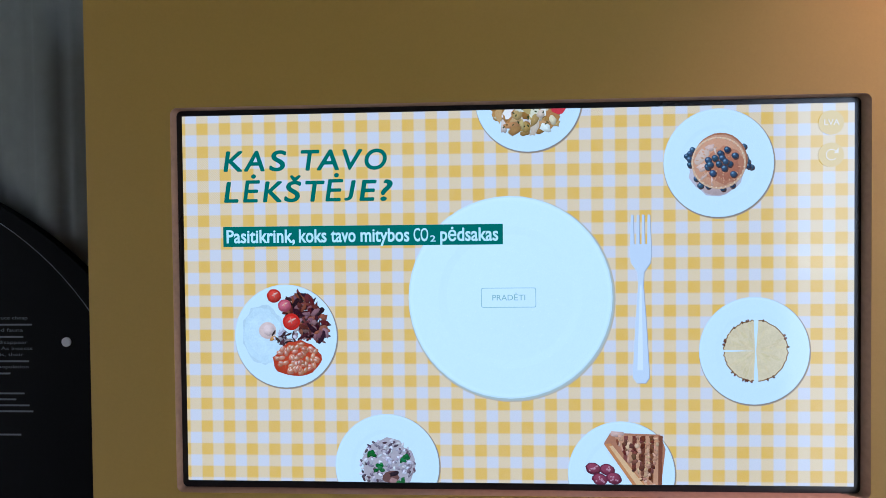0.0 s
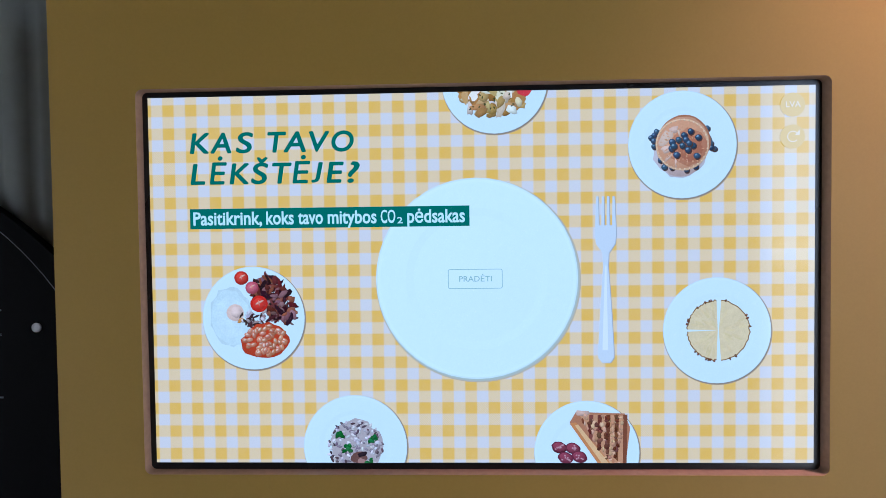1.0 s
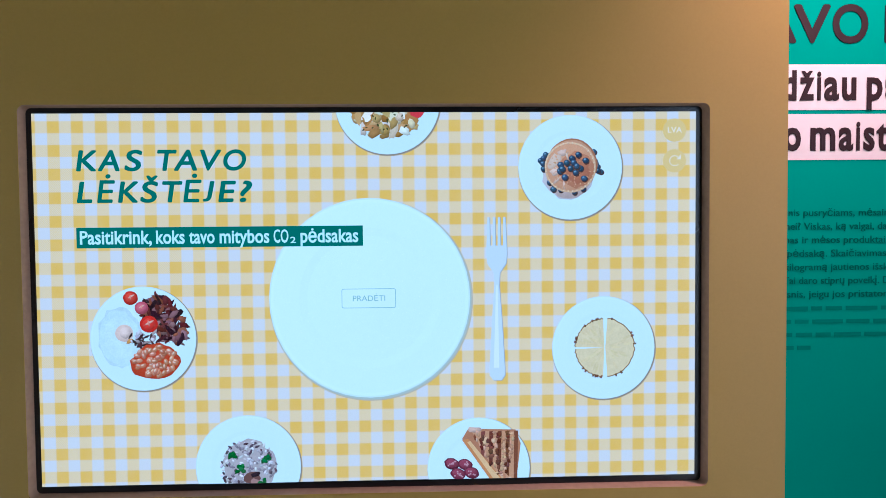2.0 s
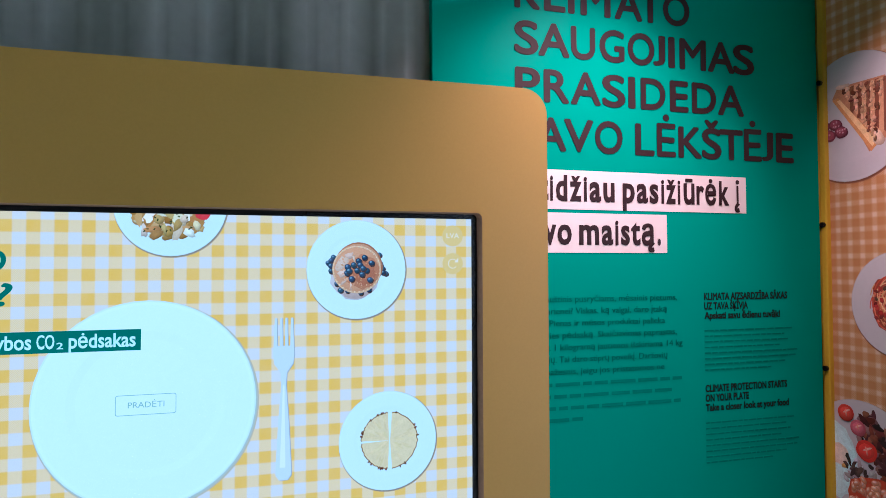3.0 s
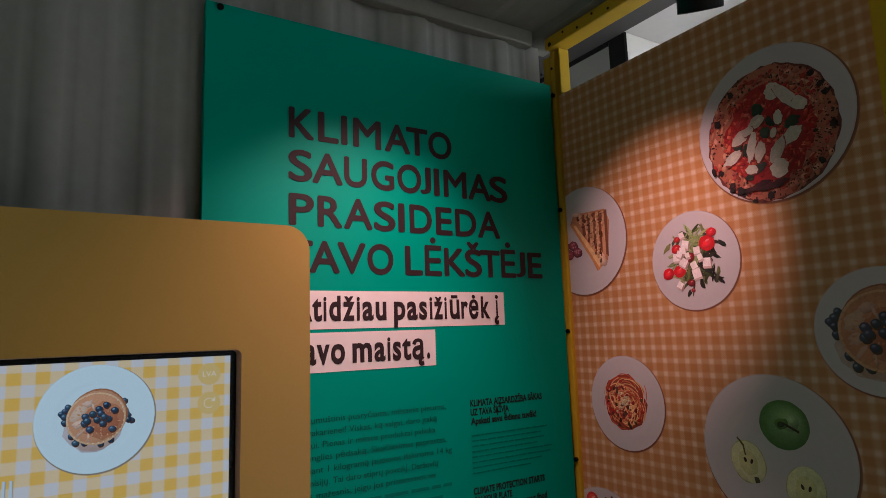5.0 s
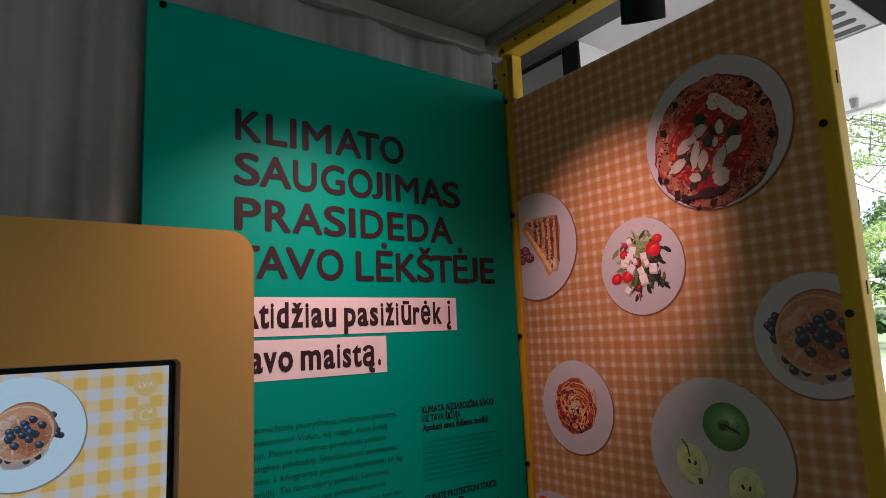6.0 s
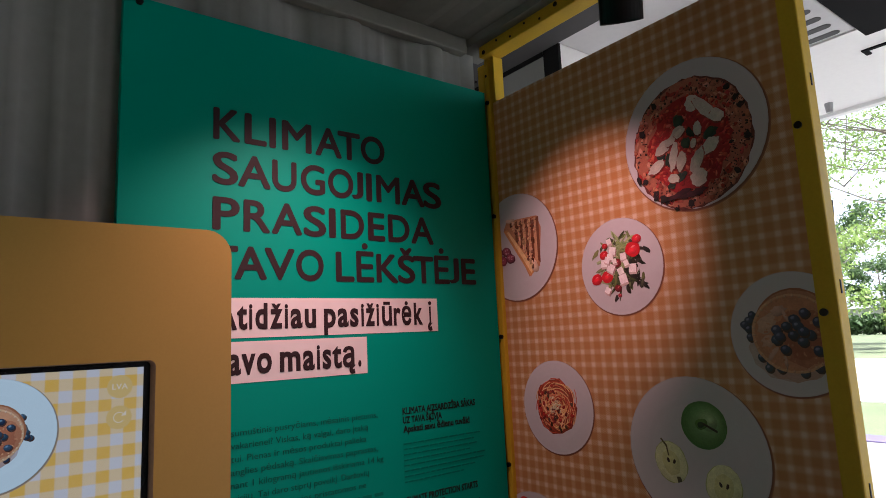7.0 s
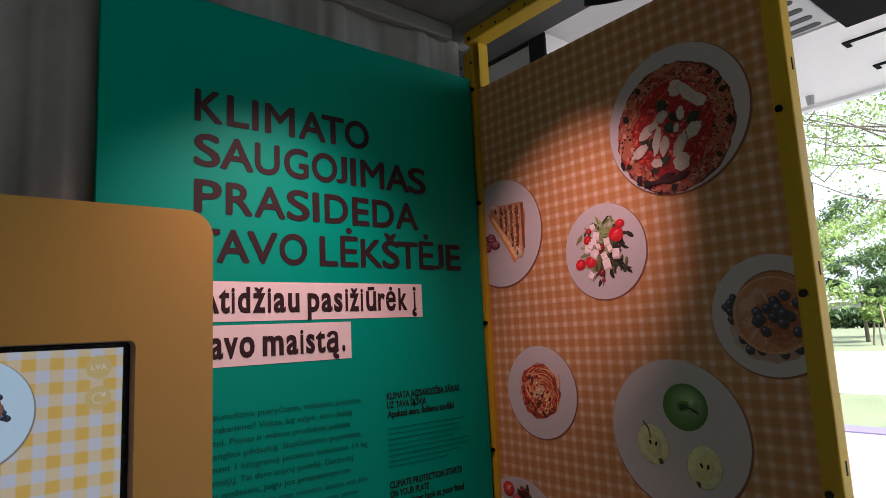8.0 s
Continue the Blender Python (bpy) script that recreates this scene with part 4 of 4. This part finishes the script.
# ---- the printed food panel in its yellow frame ----
def food_panel():
    b = thing("printed_food_panel", "tall panel printed with plates of food on an orange gingham cloth", "display panel")
    part("panel", box(2.429, 2.443, 1.066, 1.890, 0.14, 2.268), M_CLOTH_PRINT, b, "orange and white gingham print")
    lim = (1.070, 1.850, 0.15, 2.266)
    # edge: ink of the shadow drawn under each plate
    white, edge = (196, 186, 190), (120, 74, 54)
    for k, (cy, cz, r, draw, sc, at) in enumerate(((1.268, 1.9965, 0.157, pizza, 0.88, (-0.03, -0.115)), (1.467, 1.7472, 0.1098, salad, 1.0, (0.0, 0.0)), (1.688, 1.4252, 0.113, spaghetti, 1.0, (-0.02, 0.0)), (1.332, 1.3571, 0.1495, apples, 1.0, (0, 0)), (1.121, 1.5844, 0.1105, dark_pancakes, 1.32, (0.02, 0.0)), (1.792, 1.8396, 0.1451, toast, 0.84, (0.04, 0.1)), (1.785, 1.065, 0.145, breakfast, 1.0, (0.0, 0.0)))):
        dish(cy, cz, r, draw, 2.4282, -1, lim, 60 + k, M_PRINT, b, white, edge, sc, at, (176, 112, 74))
    return b


food_panel()


def yellow_frame():
    f = thing("yellow_frame", "yellow powder-coated steel frame with dark bolts round the food panel", "frame")
    post = part("post", box(2.417, 2.457, 1.850, 1.866, 0.0, 2.402, 0.003), M_YELLOW, f)
    part("web", box(2.440, 2.457, 1.834, 1.8495, 2.270, 2.402), M_YELLOW, post)
    part("lip", box(2.421, 2.457, 1.830, 1.8338, 2.270, 2.402, 0.001), M_YELLOW, post)
    part("post", box(2.419, 2.459, 1.870, 1.898, 0.0, 2.392, 0.003), M_YELLOW, f)
    part("post", box(2.417, 2.457, 1.038, 1.072, 0.0, 2.400, 0.004), M_YELLOW, f)
    beam = part("beam", box(2.400, 2.455, -0.45, 1.866, 2.403, 2.437, 0.003), M_YELLOW, f)
    part("bottom_rail", box(2.417, 2.457, 1.073, 1.842, 0.10, 0.139, 0.003), M_YELLOW, f)
    for k in range(7):
        z = 2.268 - 0.333 * k
        part("bolt", rod((2.411, 1.858, z), (2.418, 1.858, z), 0.0062, 0.0058, 12), M_BOLT, f, "dark bolt head")
    for k in range(6):
        z = 1.947 - 0.329 * k
        part("bolt", rod((2.412, 1.060, z), (2.418, 1.060, z), 0.0068, 0.006, 12), M_BOLT, f, "dark bolt head")
    # slots and holes below are solid dark pieces, coloured like the shade inside
    for z in (2.03, 1.66, 1.33, 0.99):
        part("slot", box(2.436, 2.441, 1.0365, 1.0390, z - 0.012, z + 0.012, 0.001), M_BOLT, f, "dark box drawn as a slot")
    for k in range(26):
        y = 1.845 - 0.055 * k
        part("hole", rod((2.3985, y, 2.426 if k % 2 else 2.413), (2.401, y, 2.426 if k % 2 else 2.413), 0.0035 if k % 5 else 0.0065, None, 10), M_BOLT, f, "dark disc drawn as a punched hole")
    for y in (1.86, 1.905):
        part("hole", rod((2.4155, y, 2.35), (2.4185, y, 2.35), 0.004, None, 10), M_BOLT, f, "dark disc drawn as a punched hole")
    return f


yellow_frame()


def strap():
    t = thing("hanging_strap", "black strap hanging behind the yellow frame post", "strap")
    pts = [Vector(p) for p in ((2.470, 1.066, 2.402), (2.474, 1.062, 2.10), (2.475, 1.056, 1.95), (2.476, 1.051, 1.86), (2.476, 1.050, 1.785))]
    bm = bmesh.new()
    for a, b in zip(pts, pts[1:]):
        rod(a, b, 0.004, 0.004, 8, bm)
    part("webbing", bm, M_MATT, t)
    part("end_knot", rod(pts[-1] + Vector((0, 0, 0.03)), pts[-1], 0.006, 0.005, 10), M_MATT, t)


strap()


# ---- the touch-screen kiosk ----
def kiosk():
    k = thing("touchscreen_kiosk", "ochre yellow kiosk panel with a built-in touch screen showing plates", "kiosk")
    hole = rounded(0.5345, 1.502, 1.0405, 1.5925, 0.010)
    part("body", slab(rounded(0.410, 1.615, 0.0, 1.798, 0.042, 10, False), hole, 1.642, 1.735), M_KIOSK, k)
    bm = bmesh.new()
    outer, inner = rounded(0.5345, 1.502, 1.0405, 1.5925, 0.010), rounded(0.537, 1.4965, 1.0435, 1.5905, 0.007)
    a = [bm.verts.new((x, 1.6425, z)) for x, z in outer]
    c = [bm.verts.new((x, 1.662, z)) for x, z in inner]
    for i in range(len(a)):
        bm.faces.new((a[i - 1], a[i], c[i], c[i - 1]))
    bmesh.ops.recalc_face_normals(bm, faces=bm.faces)
    part("cutout_edge", bm, M_EDGE, k, "brown bare board edge")
    s = part("bezel", box(0.534, 1.503, 1.6575, 1.70, 1.039, 1.594, 0.002), M_BEZEL, k, "thin black screen surround")
    part("picture_background", box(0.545, 1.488, 1.6562, 1.6566, 1.053, 1.583), M_CLOTH_SCREEN, s, "lit screen with yellow gingham cloth")
    y = 1.6556
    lim = (0.545, 1.488, 1.053, 1.583)
    # edge holds the colour of the drop shadow painted below the plates
    white, edge = (224, 245, 250), (150, 138, 120)
    names = ("shown_plate", "shown_food")
    for n, (cx, cz, r, draw, sc, at) in enumerate(((0.693, 1.264, 0.075, breakfast, 1.0, (0.03, 0.02)), (1.305, 1.5035, 0.0755, pancakes, 1.0, (0, 0)), (1.353, 1.242, 0.0755, pineapple, 1.0, (0.02, 0)), (0.838, 1.0765, 0.0755, risotto, 1.0, (0.0, 0.0)), (1.170, 1.068, 0.075, toast, 1.0, (0.1, 0.28)), (1.0435, 1.598, 0.075, scramble, 1.0, (0.0, 0.0)))):
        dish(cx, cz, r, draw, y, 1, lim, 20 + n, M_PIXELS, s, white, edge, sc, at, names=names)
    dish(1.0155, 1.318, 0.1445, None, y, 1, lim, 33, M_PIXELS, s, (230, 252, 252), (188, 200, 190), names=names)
    y = 1.6546
    set_pieces("letter", spaced("KASTAVO", 606, 634, 636, 666, 673, 698, 719, 746, 742, 774, 779, 808, 811, 843), 1.5025, 0.0280, y, M_S_GREEN, s, 0.018, 0.14, "green italic letter", soft_ends=True)
    set_pieces("letter", spaced("L\u0116K\u0160T\u0116JE?", 606, 627, 634, 659, 663, 691, 694, 719, 725, 753, 754, 780, 781, 798, 803, 828, 833, 851), 1.4580, 0.0285, y, M_S_GREEN, s, 0.018, 0.14, "green italic letter", soft_ends=True)
    strip("green_bar", 0.604, 1.0065, 1.3935, 1.4225, y, M_S_GREEN, s, "dark green caption bar")
    words = (("Pasitikrink,", 0.609, 0.709), ("koks", 0.715, 0.755), ("tavo", 0.761, 0.797), ("mitybos", 0.804, 0.874), ("CO", 0.880, 0.901), ("p\u0117dsakas", 0.918, 1.000))
    set_pieces("caption_word", words, 1.3993, 0.0180, y - 0.001, M_S_LETTER, s, 0.020, 0, "pale bold lettering", 0.72)
    set_pieces("caption_word", (("2", 0.9035, 0.9115),), 1.3985, 0.0085, y - 0.001, M_S_LETTER, s, 0.014, 0, "pale bold lettering")
    ro, ri = rounded(0.975, 1.0525, 1.304, 1.332, 0.003, 4), rounded(0.9758, 1.0517, 1.3048, 1.3312, 0.0024, 4)
    part("button_outline", slab(ro, ri, y, y + 0.0003), M_S_OUTLINE, s, "thin button outline")
    line_of_text("button_text", "PRAD\u0116TI", 0.991, 1.0372, 1.3142, 0.0078, y, M_S_OUTLINE, s)
    # fork
    fx = 1.1978
    pts = [(-0.0045, 1.353), (-0.0135, 1.366), (-0.0150, 1.380), (-0.0128, 1.433), (-0.0100, 1.433), (-0.0092, 1.392), (-0.0058, 1.392), (-0.0050, 1.433), (-0.0022, 1.433), (-0.0015, 1.392), (0.0015, 1.392), (0.0022, 1.433), (0.0050, 1.433), (0.0058, 1.392), (0.0092, 1.392), (0.0100, 1.433), (0.0128, 1.433), (0.0150, 1.380), (0.0135, 1.366), (0.0045, 1.353), (0.0035, 1.335), (0.0075, 1.28), (0.0110, 1.215), (0.0110, 1.204), (0.006, 1.197), (-0.006, 1.197), (-0.0110, 1.204), (-0.0110, 1.215), (-0.0075, 1.28), (-0.0035, 1.335)]
    # darker offset copy paints the fork's shade, a white sliver its glint
    part("fork_shade", slab([(fx + u + 0.0012, z - 0.0008) for u, z in pts], None, y + 0.0002, y + 0.0004), M_S_FORK_SHADE, s)
    part("fork", slab([(fx + u, z) for u, z in pts], None, y - 0.0002, y), M_S_FORK, s, "silver fork")
    part("fork_glint", slab([(fx - 0.005, 1.215), (fx + 0.003, 1.215), (fx + 0.0012, 1.335), (fx - 0.001, 1.335)], None, y - 0.0004, y - 0.0003), M_S_WHITE, s)
    for z in (1.556, 1.512):
        part("round_button", slab([(1.4563 + 0.0168 * math.cos(i * 0.2618), z + 0.0168 * math.sin(i * 0.2618)) for i in range(24)], None, y, y + 0.0003), M_S_DOT, s, "yellow round button")
    line_of_text("button_text", "LVA", 1.4462, 1.4668, 1.5525, 0.0078, y - 0.0006, M_S_PALE, s, 0.01)
    arc = [radians(a) for a in range(20, 325, 12)]
    loop = [(1.4563 + 0.0078 * math.cos(a), 1.512 + 0.0078 * math.sin(a)) for a in arc] + [(1.4563 + 0.0066 * math.cos(a), 1.512 + 0.0066 * math.sin(a)) for a in arc[::-1]]
    part("reload_ring", slab(loop, None, y - 0.0006, y - 0.0004), M_S_PALE, s)
    part("reload_arrow", slab([(1.4655, 1.5215), (1.4655, 1.5140), (1.4590, 1.5140)], None, y - 0.0006, y - 0.0004), M_S_PALE, s)
    return k


kiosk()


# ---- spotlights ----
def spotlight(at, aim, cone, soft, strength, lean, radius, top=2.455):
    t = thing("spotlight", "black cylindrical spotlight hanging from the container ceiling", "spotlight", "ceiling spotlights")
    way = (Vector(aim) - Vector(at)).normalized()
    axis = Vector((*lean, -1)).normalized()
    mouth, back = Vector(at), Vector(at) - axis * 0.13
    bm = rod(back, mouth, radius, radius, 32)
    low = min((f for f in bm.faces if len(f.verts) > 6), key=lambda f: f.calc_center_median().z)
    bmesh.ops.inset_individual(bm, faces=[low], thickness=0.004)
    bmesh.ops.translate(bm, vec=-axis * 0.03, verts=low.verts)
    for f in bm.faces:
        f.smooth = len(f.verts) == 4 and abs(f.normal.dot(axis)) < 0.3
    part("housing", bm, M_LAMP, t)
    part("stem", rod(back + Vector((0, 0, -0.005)), (back.x, back.y, top - 0.01), 0.008, None, 12), M_LAMP, t)
    part("ceiling_plate", rod((back.x, back.y, top - 0.018), (back.x, back.y, top + 0.001), 0.04, None, 24), M_LAMP, t)
    if not strength:
        return t
    d = bpy.data.lights.new("spotlight_beam", "SPOT")
    d.energy, d.color, d.spot_size, d.spot_blend, d.shadow_soft_size = SPOT_WATTS * strength, SPOT_COLOUR, radians(cone), soft, 0.02
    lamp = new("lamp", d)
    lamp.matrix_world = look(Vector(at) + way * 0.055, aim)
    return t


spotlight((1.86, 1.44, 2.36), (1.77, 1.86, 1.08), 90, 1.0, 2.4, (0.0, 0.35), 0.032)
spotlight((1.72, 1.22, 2.26), (2.43, 1.535, 1.78), 44, 1.0, 1.75, (0.35, 0.1), 0.032)
spotlight((2.035, 1.14, 2.065), (2.43, 1.47, 1.74), 40, 1.0, 0.0, (0.35, 0.28), 0.032)


# ---- outside ----
def sky_sheet():
    """Glowing sheet curved along the horizon, added to whiten the sky far beyond the park."""
    bm = bmesh.new()
    cols = [(bm.verts.new((150 * math.cos(a), 150 * math.sin(a), -2)), bm.verts.new((150 * math.cos(a), 150 * math.sin(a), 120))) for a in np.linspace(-1.2, 1.2, 25)]
    for p, q in zip(cols, cols[1:]):
        bm.faces.new((p[0], p[1], q[1], q[0]))
    m, n, l, b = blank("glowing_sky_sheet")
    b.inputs["Base Color"].default_value = (0, 0, 0, 1)
    b.inputs["Roughness"].default_value = 1.0
    nz, mix = n.new("ShaderNodeTexNoise"), n.new("ShaderNodeMix")
    nz.inputs["Scale"].default_value = 0.02
    mix.data_type = "RGBA"
    mix.inputs[6].default_value, mix.inputs[7].default_value = (0.86, 0.92, 1.0, 1), (1.0, 0.99, 0.96, 1)
    l.new(nz.outputs["Fac"], mix.inputs[0])
    l.new(mix.outputs[2], b.inputs["Emission Color"])
    b.inputs["Emission Strength"].default_value = 1.0
    tagged(part("backdrop", bm, m), "glowing sheet added as the bright sky beyond the park", "sky", kind="structure")


sky_sheet()
tagged(part("ground", box(-60, 160, -130, 130, -0.4, -0.17), M_GRASS), "mown park grass in dappled sun", "ground", kind="structure")
tagged(part("pavement", box(-8, 11.6, -60, 60, -0.20, -0.15), M_GRAVEL), "pale trodden gravel beside the container", "pavement", kind="structure")
tagged(part("road", box(16.6, 33.0, -100, 100, -0.20, -0.145), M_PATH), "wide sunlit pale park path", "path", kind="structure")
tagged(part("edging", box(11.6, 12.15, -60, 60, -0.22, -0.13, 0.01), M_PURPLE), "purple edging strip between gravel and grass", "edging", kind="structure")


def canopy():
    c = thing("canopy", "white panelled canopy with dark seams and a vent outside the container", "canopy")
    # inner part of the white soffit, greyed in its colour for weaker light
    part("soffit", box(3.06, 3.98, -2.5, 2.20, 2.75, 2.80), M_SOFFIT_SHADE, c)
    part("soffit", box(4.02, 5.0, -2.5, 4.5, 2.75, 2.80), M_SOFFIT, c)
    # soffit next to the container, its shade painted as dark grey
    part("shaded_strip", box(2.48, 3.045, -2.5, 4.5, 2.735, 2.80, 0.004), M_DARKPANEL, c, "soffit strip painted dark grey for the shade beside the container")
    part("seam", box(3.975, 4.025, -2.5, 4.5, 2.772, 2.81), M_MATT, c, "dark gap")
    part("seam", box(3.04, 3.065, -2.5, 4.5, 2.772, 2.81), M_MATT, c, "dark gap")
    part("end_wall", box(3.07, 5.0, 2.124, 2.20, -0.16, 2.748), M_SOFFIT, c, "white end wall")
    part("corner_strip", box(3.055, 3.07, 2.121, 2.20, -0.16, 2.747), M_MATT, c, "black corner strip")
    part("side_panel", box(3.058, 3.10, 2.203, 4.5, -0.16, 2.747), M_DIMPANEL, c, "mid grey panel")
    # thin black strip gives the shadowed joint above the panel
    part("shadow_gap", box(3.050, 3.0575, 2.203, 4.5, 2.722, 2.747), M_MATT, c, "black strip drawn as the shadow gap over the grey panel")
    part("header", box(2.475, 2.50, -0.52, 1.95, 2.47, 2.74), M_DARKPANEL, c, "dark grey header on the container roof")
    part("fascia", box(5.0, 5.06, -2.5, 4.5, 2.73, 2.90, 0.004), M_SOFFIT, c, "white front edge")
    for x in (4.25, 4.655):
        part("slot_strip", box(x, x + 0.022, 0.6, 1.46, 2.744, 2.7505), M_MATT, c, "black slot strip")
        part("slot_strip", box(x + 0.022, x + 0.07, 1.44, 1.46, 2.744, 2.7505), M_MATT, c, "black slot strip")
    part("nozzle", rod((4.83, 1.80, 2.70), (4.83, 1.80, 2.751), 0.016, 0.022, 12), M_GREYMETAL, c, "small grey nozzle")
    v = part("vent_housing", box(3.3, 3.885, 1.365, 1.95, 2.70, 2.752, 0.006), M_SHEET, c, "pale grey metal vent housing")
    # no openings: dark plates carry the slots' inner shade as colour
    for x in (3.49, 3.58, 3.67, 3.76, 3.845):
        part("vent_slot", slab(rounded(1.405, 1.53, -0.02, 0.02, 0.0198, 6), None, 0, 0.003), M_DARKPANEL, v, "dark oblong plate drawn as a slot").matrix_world = Matrix(((0, 0, 1, x), (1, 0, 0, 0), (0, 1, 0, 2.698), (0, 0, 0, 1)))
    part("black_box", box(3.3, 3.97, 0.5, 1.36, 2.69, 2.752, 0.006), M_MATT, c, "black box")
    part("black_strip", box(3.888, 3.97, 1.361, 4.5, 2.742, 2.751), M_MATT, c, "black strip")
    return c


canopy()


def tree(x, y, height, spread, leaves, seed, material, label, trunk=0.16, low=0.3, size=0.12):
    rng = random.Random(seed)
    t = thing("tree", label, "tree", "park trees")
    bm = bmesh.new()
    top = Vector((x + rng.uniform(-0.3, 0.3), y + rng.uniform(-0.3, 0.3), height * 0.72))
    base = Vector((x, y, -0.2))
    rod(base, base.lerp(top, 0.5), trunk, trunk * 0.7, 10, bm)
    rod(base.lerp(top, 0.49), top, trunk * 0.7, trunk * 0.2, 8, bm)
    tips = []
    for k in range(18):
        f = rng.uniform(low, 0.98)
        p = base.lerp(top, f)
        a = rng.uniform(0, 6.283)
        reach = spread * rng.uniform(0.5, 1.0) * (1.1 - 0.5 * abs(f - 0.55))
        q = p + Vector((reach * math.cos(a), reach * math.sin(a), reach * rng.uniform(0.1, 0.7)))
        m = p.lerp(q, 0.5) + Vector((rng.uniform(-1, 1), rng.uniform(-1, 1), rng.uniform(-0.6, 1))) * reach * 0.1
        rod(p, m, trunk * 0.17, trunk * 0.09, 6, bm), rod(m, q, trunk * 0.09, trunk * 0.03, 6, bm)
        tips += [p.lerp(q, g) for g in (0.45, 0.65, 0.8, 0.9, 1.0)]
        for j in range(2):
            q2 = p.lerp(q, 0.6) + Vector((rng.uniform(-1, 1), rng.uniform(-1, 1), rng.uniform(-0.4, 0.8))) * reach * 0.4
            rod(p.lerp(q, 0.6), q2, trunk * 0.1, trunk * 0.03, 5, bm)
            tips.append(q2)
    part("trunk", bm, M_BARK, t)
    verts, faces = [], []
    for k in range(leaves):
        c = rng.choice(tips) + Vector((rng.gauss(0, 1), rng.gauss(0, 1), rng.gauss(0, 0.7))) * spread * 0.075
        n = Vector((rng.gauss(0, 1), rng.gauss(0, 1), rng.gauss(0, 1) + 0.6)).normalized()
        a = n.orthogonal().normalized()
        a.rotate(Matrix.Rotation(rng.uniform(0, 6.283), 3, n))
        b = n.cross(a)
        s = size * rng.uniform(0.5, 1.3)
        i = len(verts)
        verts += [c - a * s, c + b * s * 0.45, c + a * s, c - b * s * 0.45]
        faces.append((i, i + 1, i + 2, i + 3))
    me = bpy.data.meshes.new("crown")
    me.from_pydata(verts, [], faces)
    hang("crown", me, material, t)
    return t


tree(24.0, 5.2, 11.0, 5.2, 6500, 1, M_LEAF, "tall broad-leaved park tree in sunlight", 0.24, 0.35, 0.075)
tree(33.0, 12.6, 12.0, 4.6, 4200, 2, M_LEAF, "tall light green park tree behind the lawn", 0.2, 0.25, 0.12)
tree(44.0, 13.3, 6.2, 2.4, 7000, 3, M_LEAF_DARK, "small dark green round-headed tree", 0.12, 0.3, 0.12)
tree(52.0, 11.0, 12.0, 5.0, 6000, 4, M_LEAF, "tall park tree at the far lawn edge", 0.28, 0.3, 0.17)
tree(58.0, 21.0, 14.0, 6.0, 7000, 5, M_LEAF_DARK, "tall shaded park tree at the far lawn edge", 0.28, 0.2, 0.19)
tree(39.0, 11.2, 3.4, 0.8, 900, 6, M_LEAF, "young staked sapling on the lawn", 0.05, 0.45, 0.12)
for dx, dy in ((-0.5, -0.45), (0.4, 0.5)):
    tagged(part("stake", rod((39 + dx, 11.2 + dy, -0.2), (39 + dx * 0.4, 11.2 + dy * 0.4, 1.9), 0.05, 0.045, 8), M_WOODPOST), "wooden stake leaning beside the sapling", "stake", "sapling stakes")


def hedge():
    rng = random.Random(9)
    verts, faces = [], []
    for k in range(9000):
        c = Vector((82 + rng.gauss(0, 0.5), rng.uniform(-10, 60), abs(rng.gauss(0.9, 0.6))))
        n = Vector((rng.gauss(0, 1), rng.gauss(0, 1), rng.gauss(0, 1))).normalized()
        a = n.orthogonal().normalized()
        b = n.cross(a)
        s = rng.uniform(0.25, 0.5)
        i = len(verts)
        verts += [c - a * s, c + b * s * 0.6, c + a * s, c - b * s * 0.6]
        faces.append((i, i + 1, i + 2, i + 3))
    me = bpy.data.meshes.new("hedge")
    me.from_pydata(verts, [], faces)
    tagged(hang("hedge", me, M_LEAF_DARK), "long dark clipped hedge at the lawn's end", "hedge", kind="stuff")


hedge()


def house():
    h = thing("house", "low pale house with a grey roof beyond the hedge", "house")
    part("wall", box(96, 104, 24, 38, -0.3, 3.2), M_HOUSE, h)
    bm = bmesh.new()
    p = [bm.verts.new(v) for v in ((95.4, 23.4, 3.1), (104.6, 23.4, 3.1), (104.6, 38.6, 3.1), (95.4, 38.6, 3.1), (100, 25.5, 5.6), (100, 36.5, 5.6))]
    for f in ((0, 1, 4), (2, 3, 5), (1, 2, 5, 4), (3, 0, 4, 5), (3, 2, 1, 0)):
        bm.faces.new([p[i] for i in f])
    part("roof", bm, M_ROOF, h)
    for y in (26.5, 30.0, 34.0):
        part("window", box(95.95, 96.02, y, y + 1.4, 1.0, 2.3), M_GLASS, h)


house()
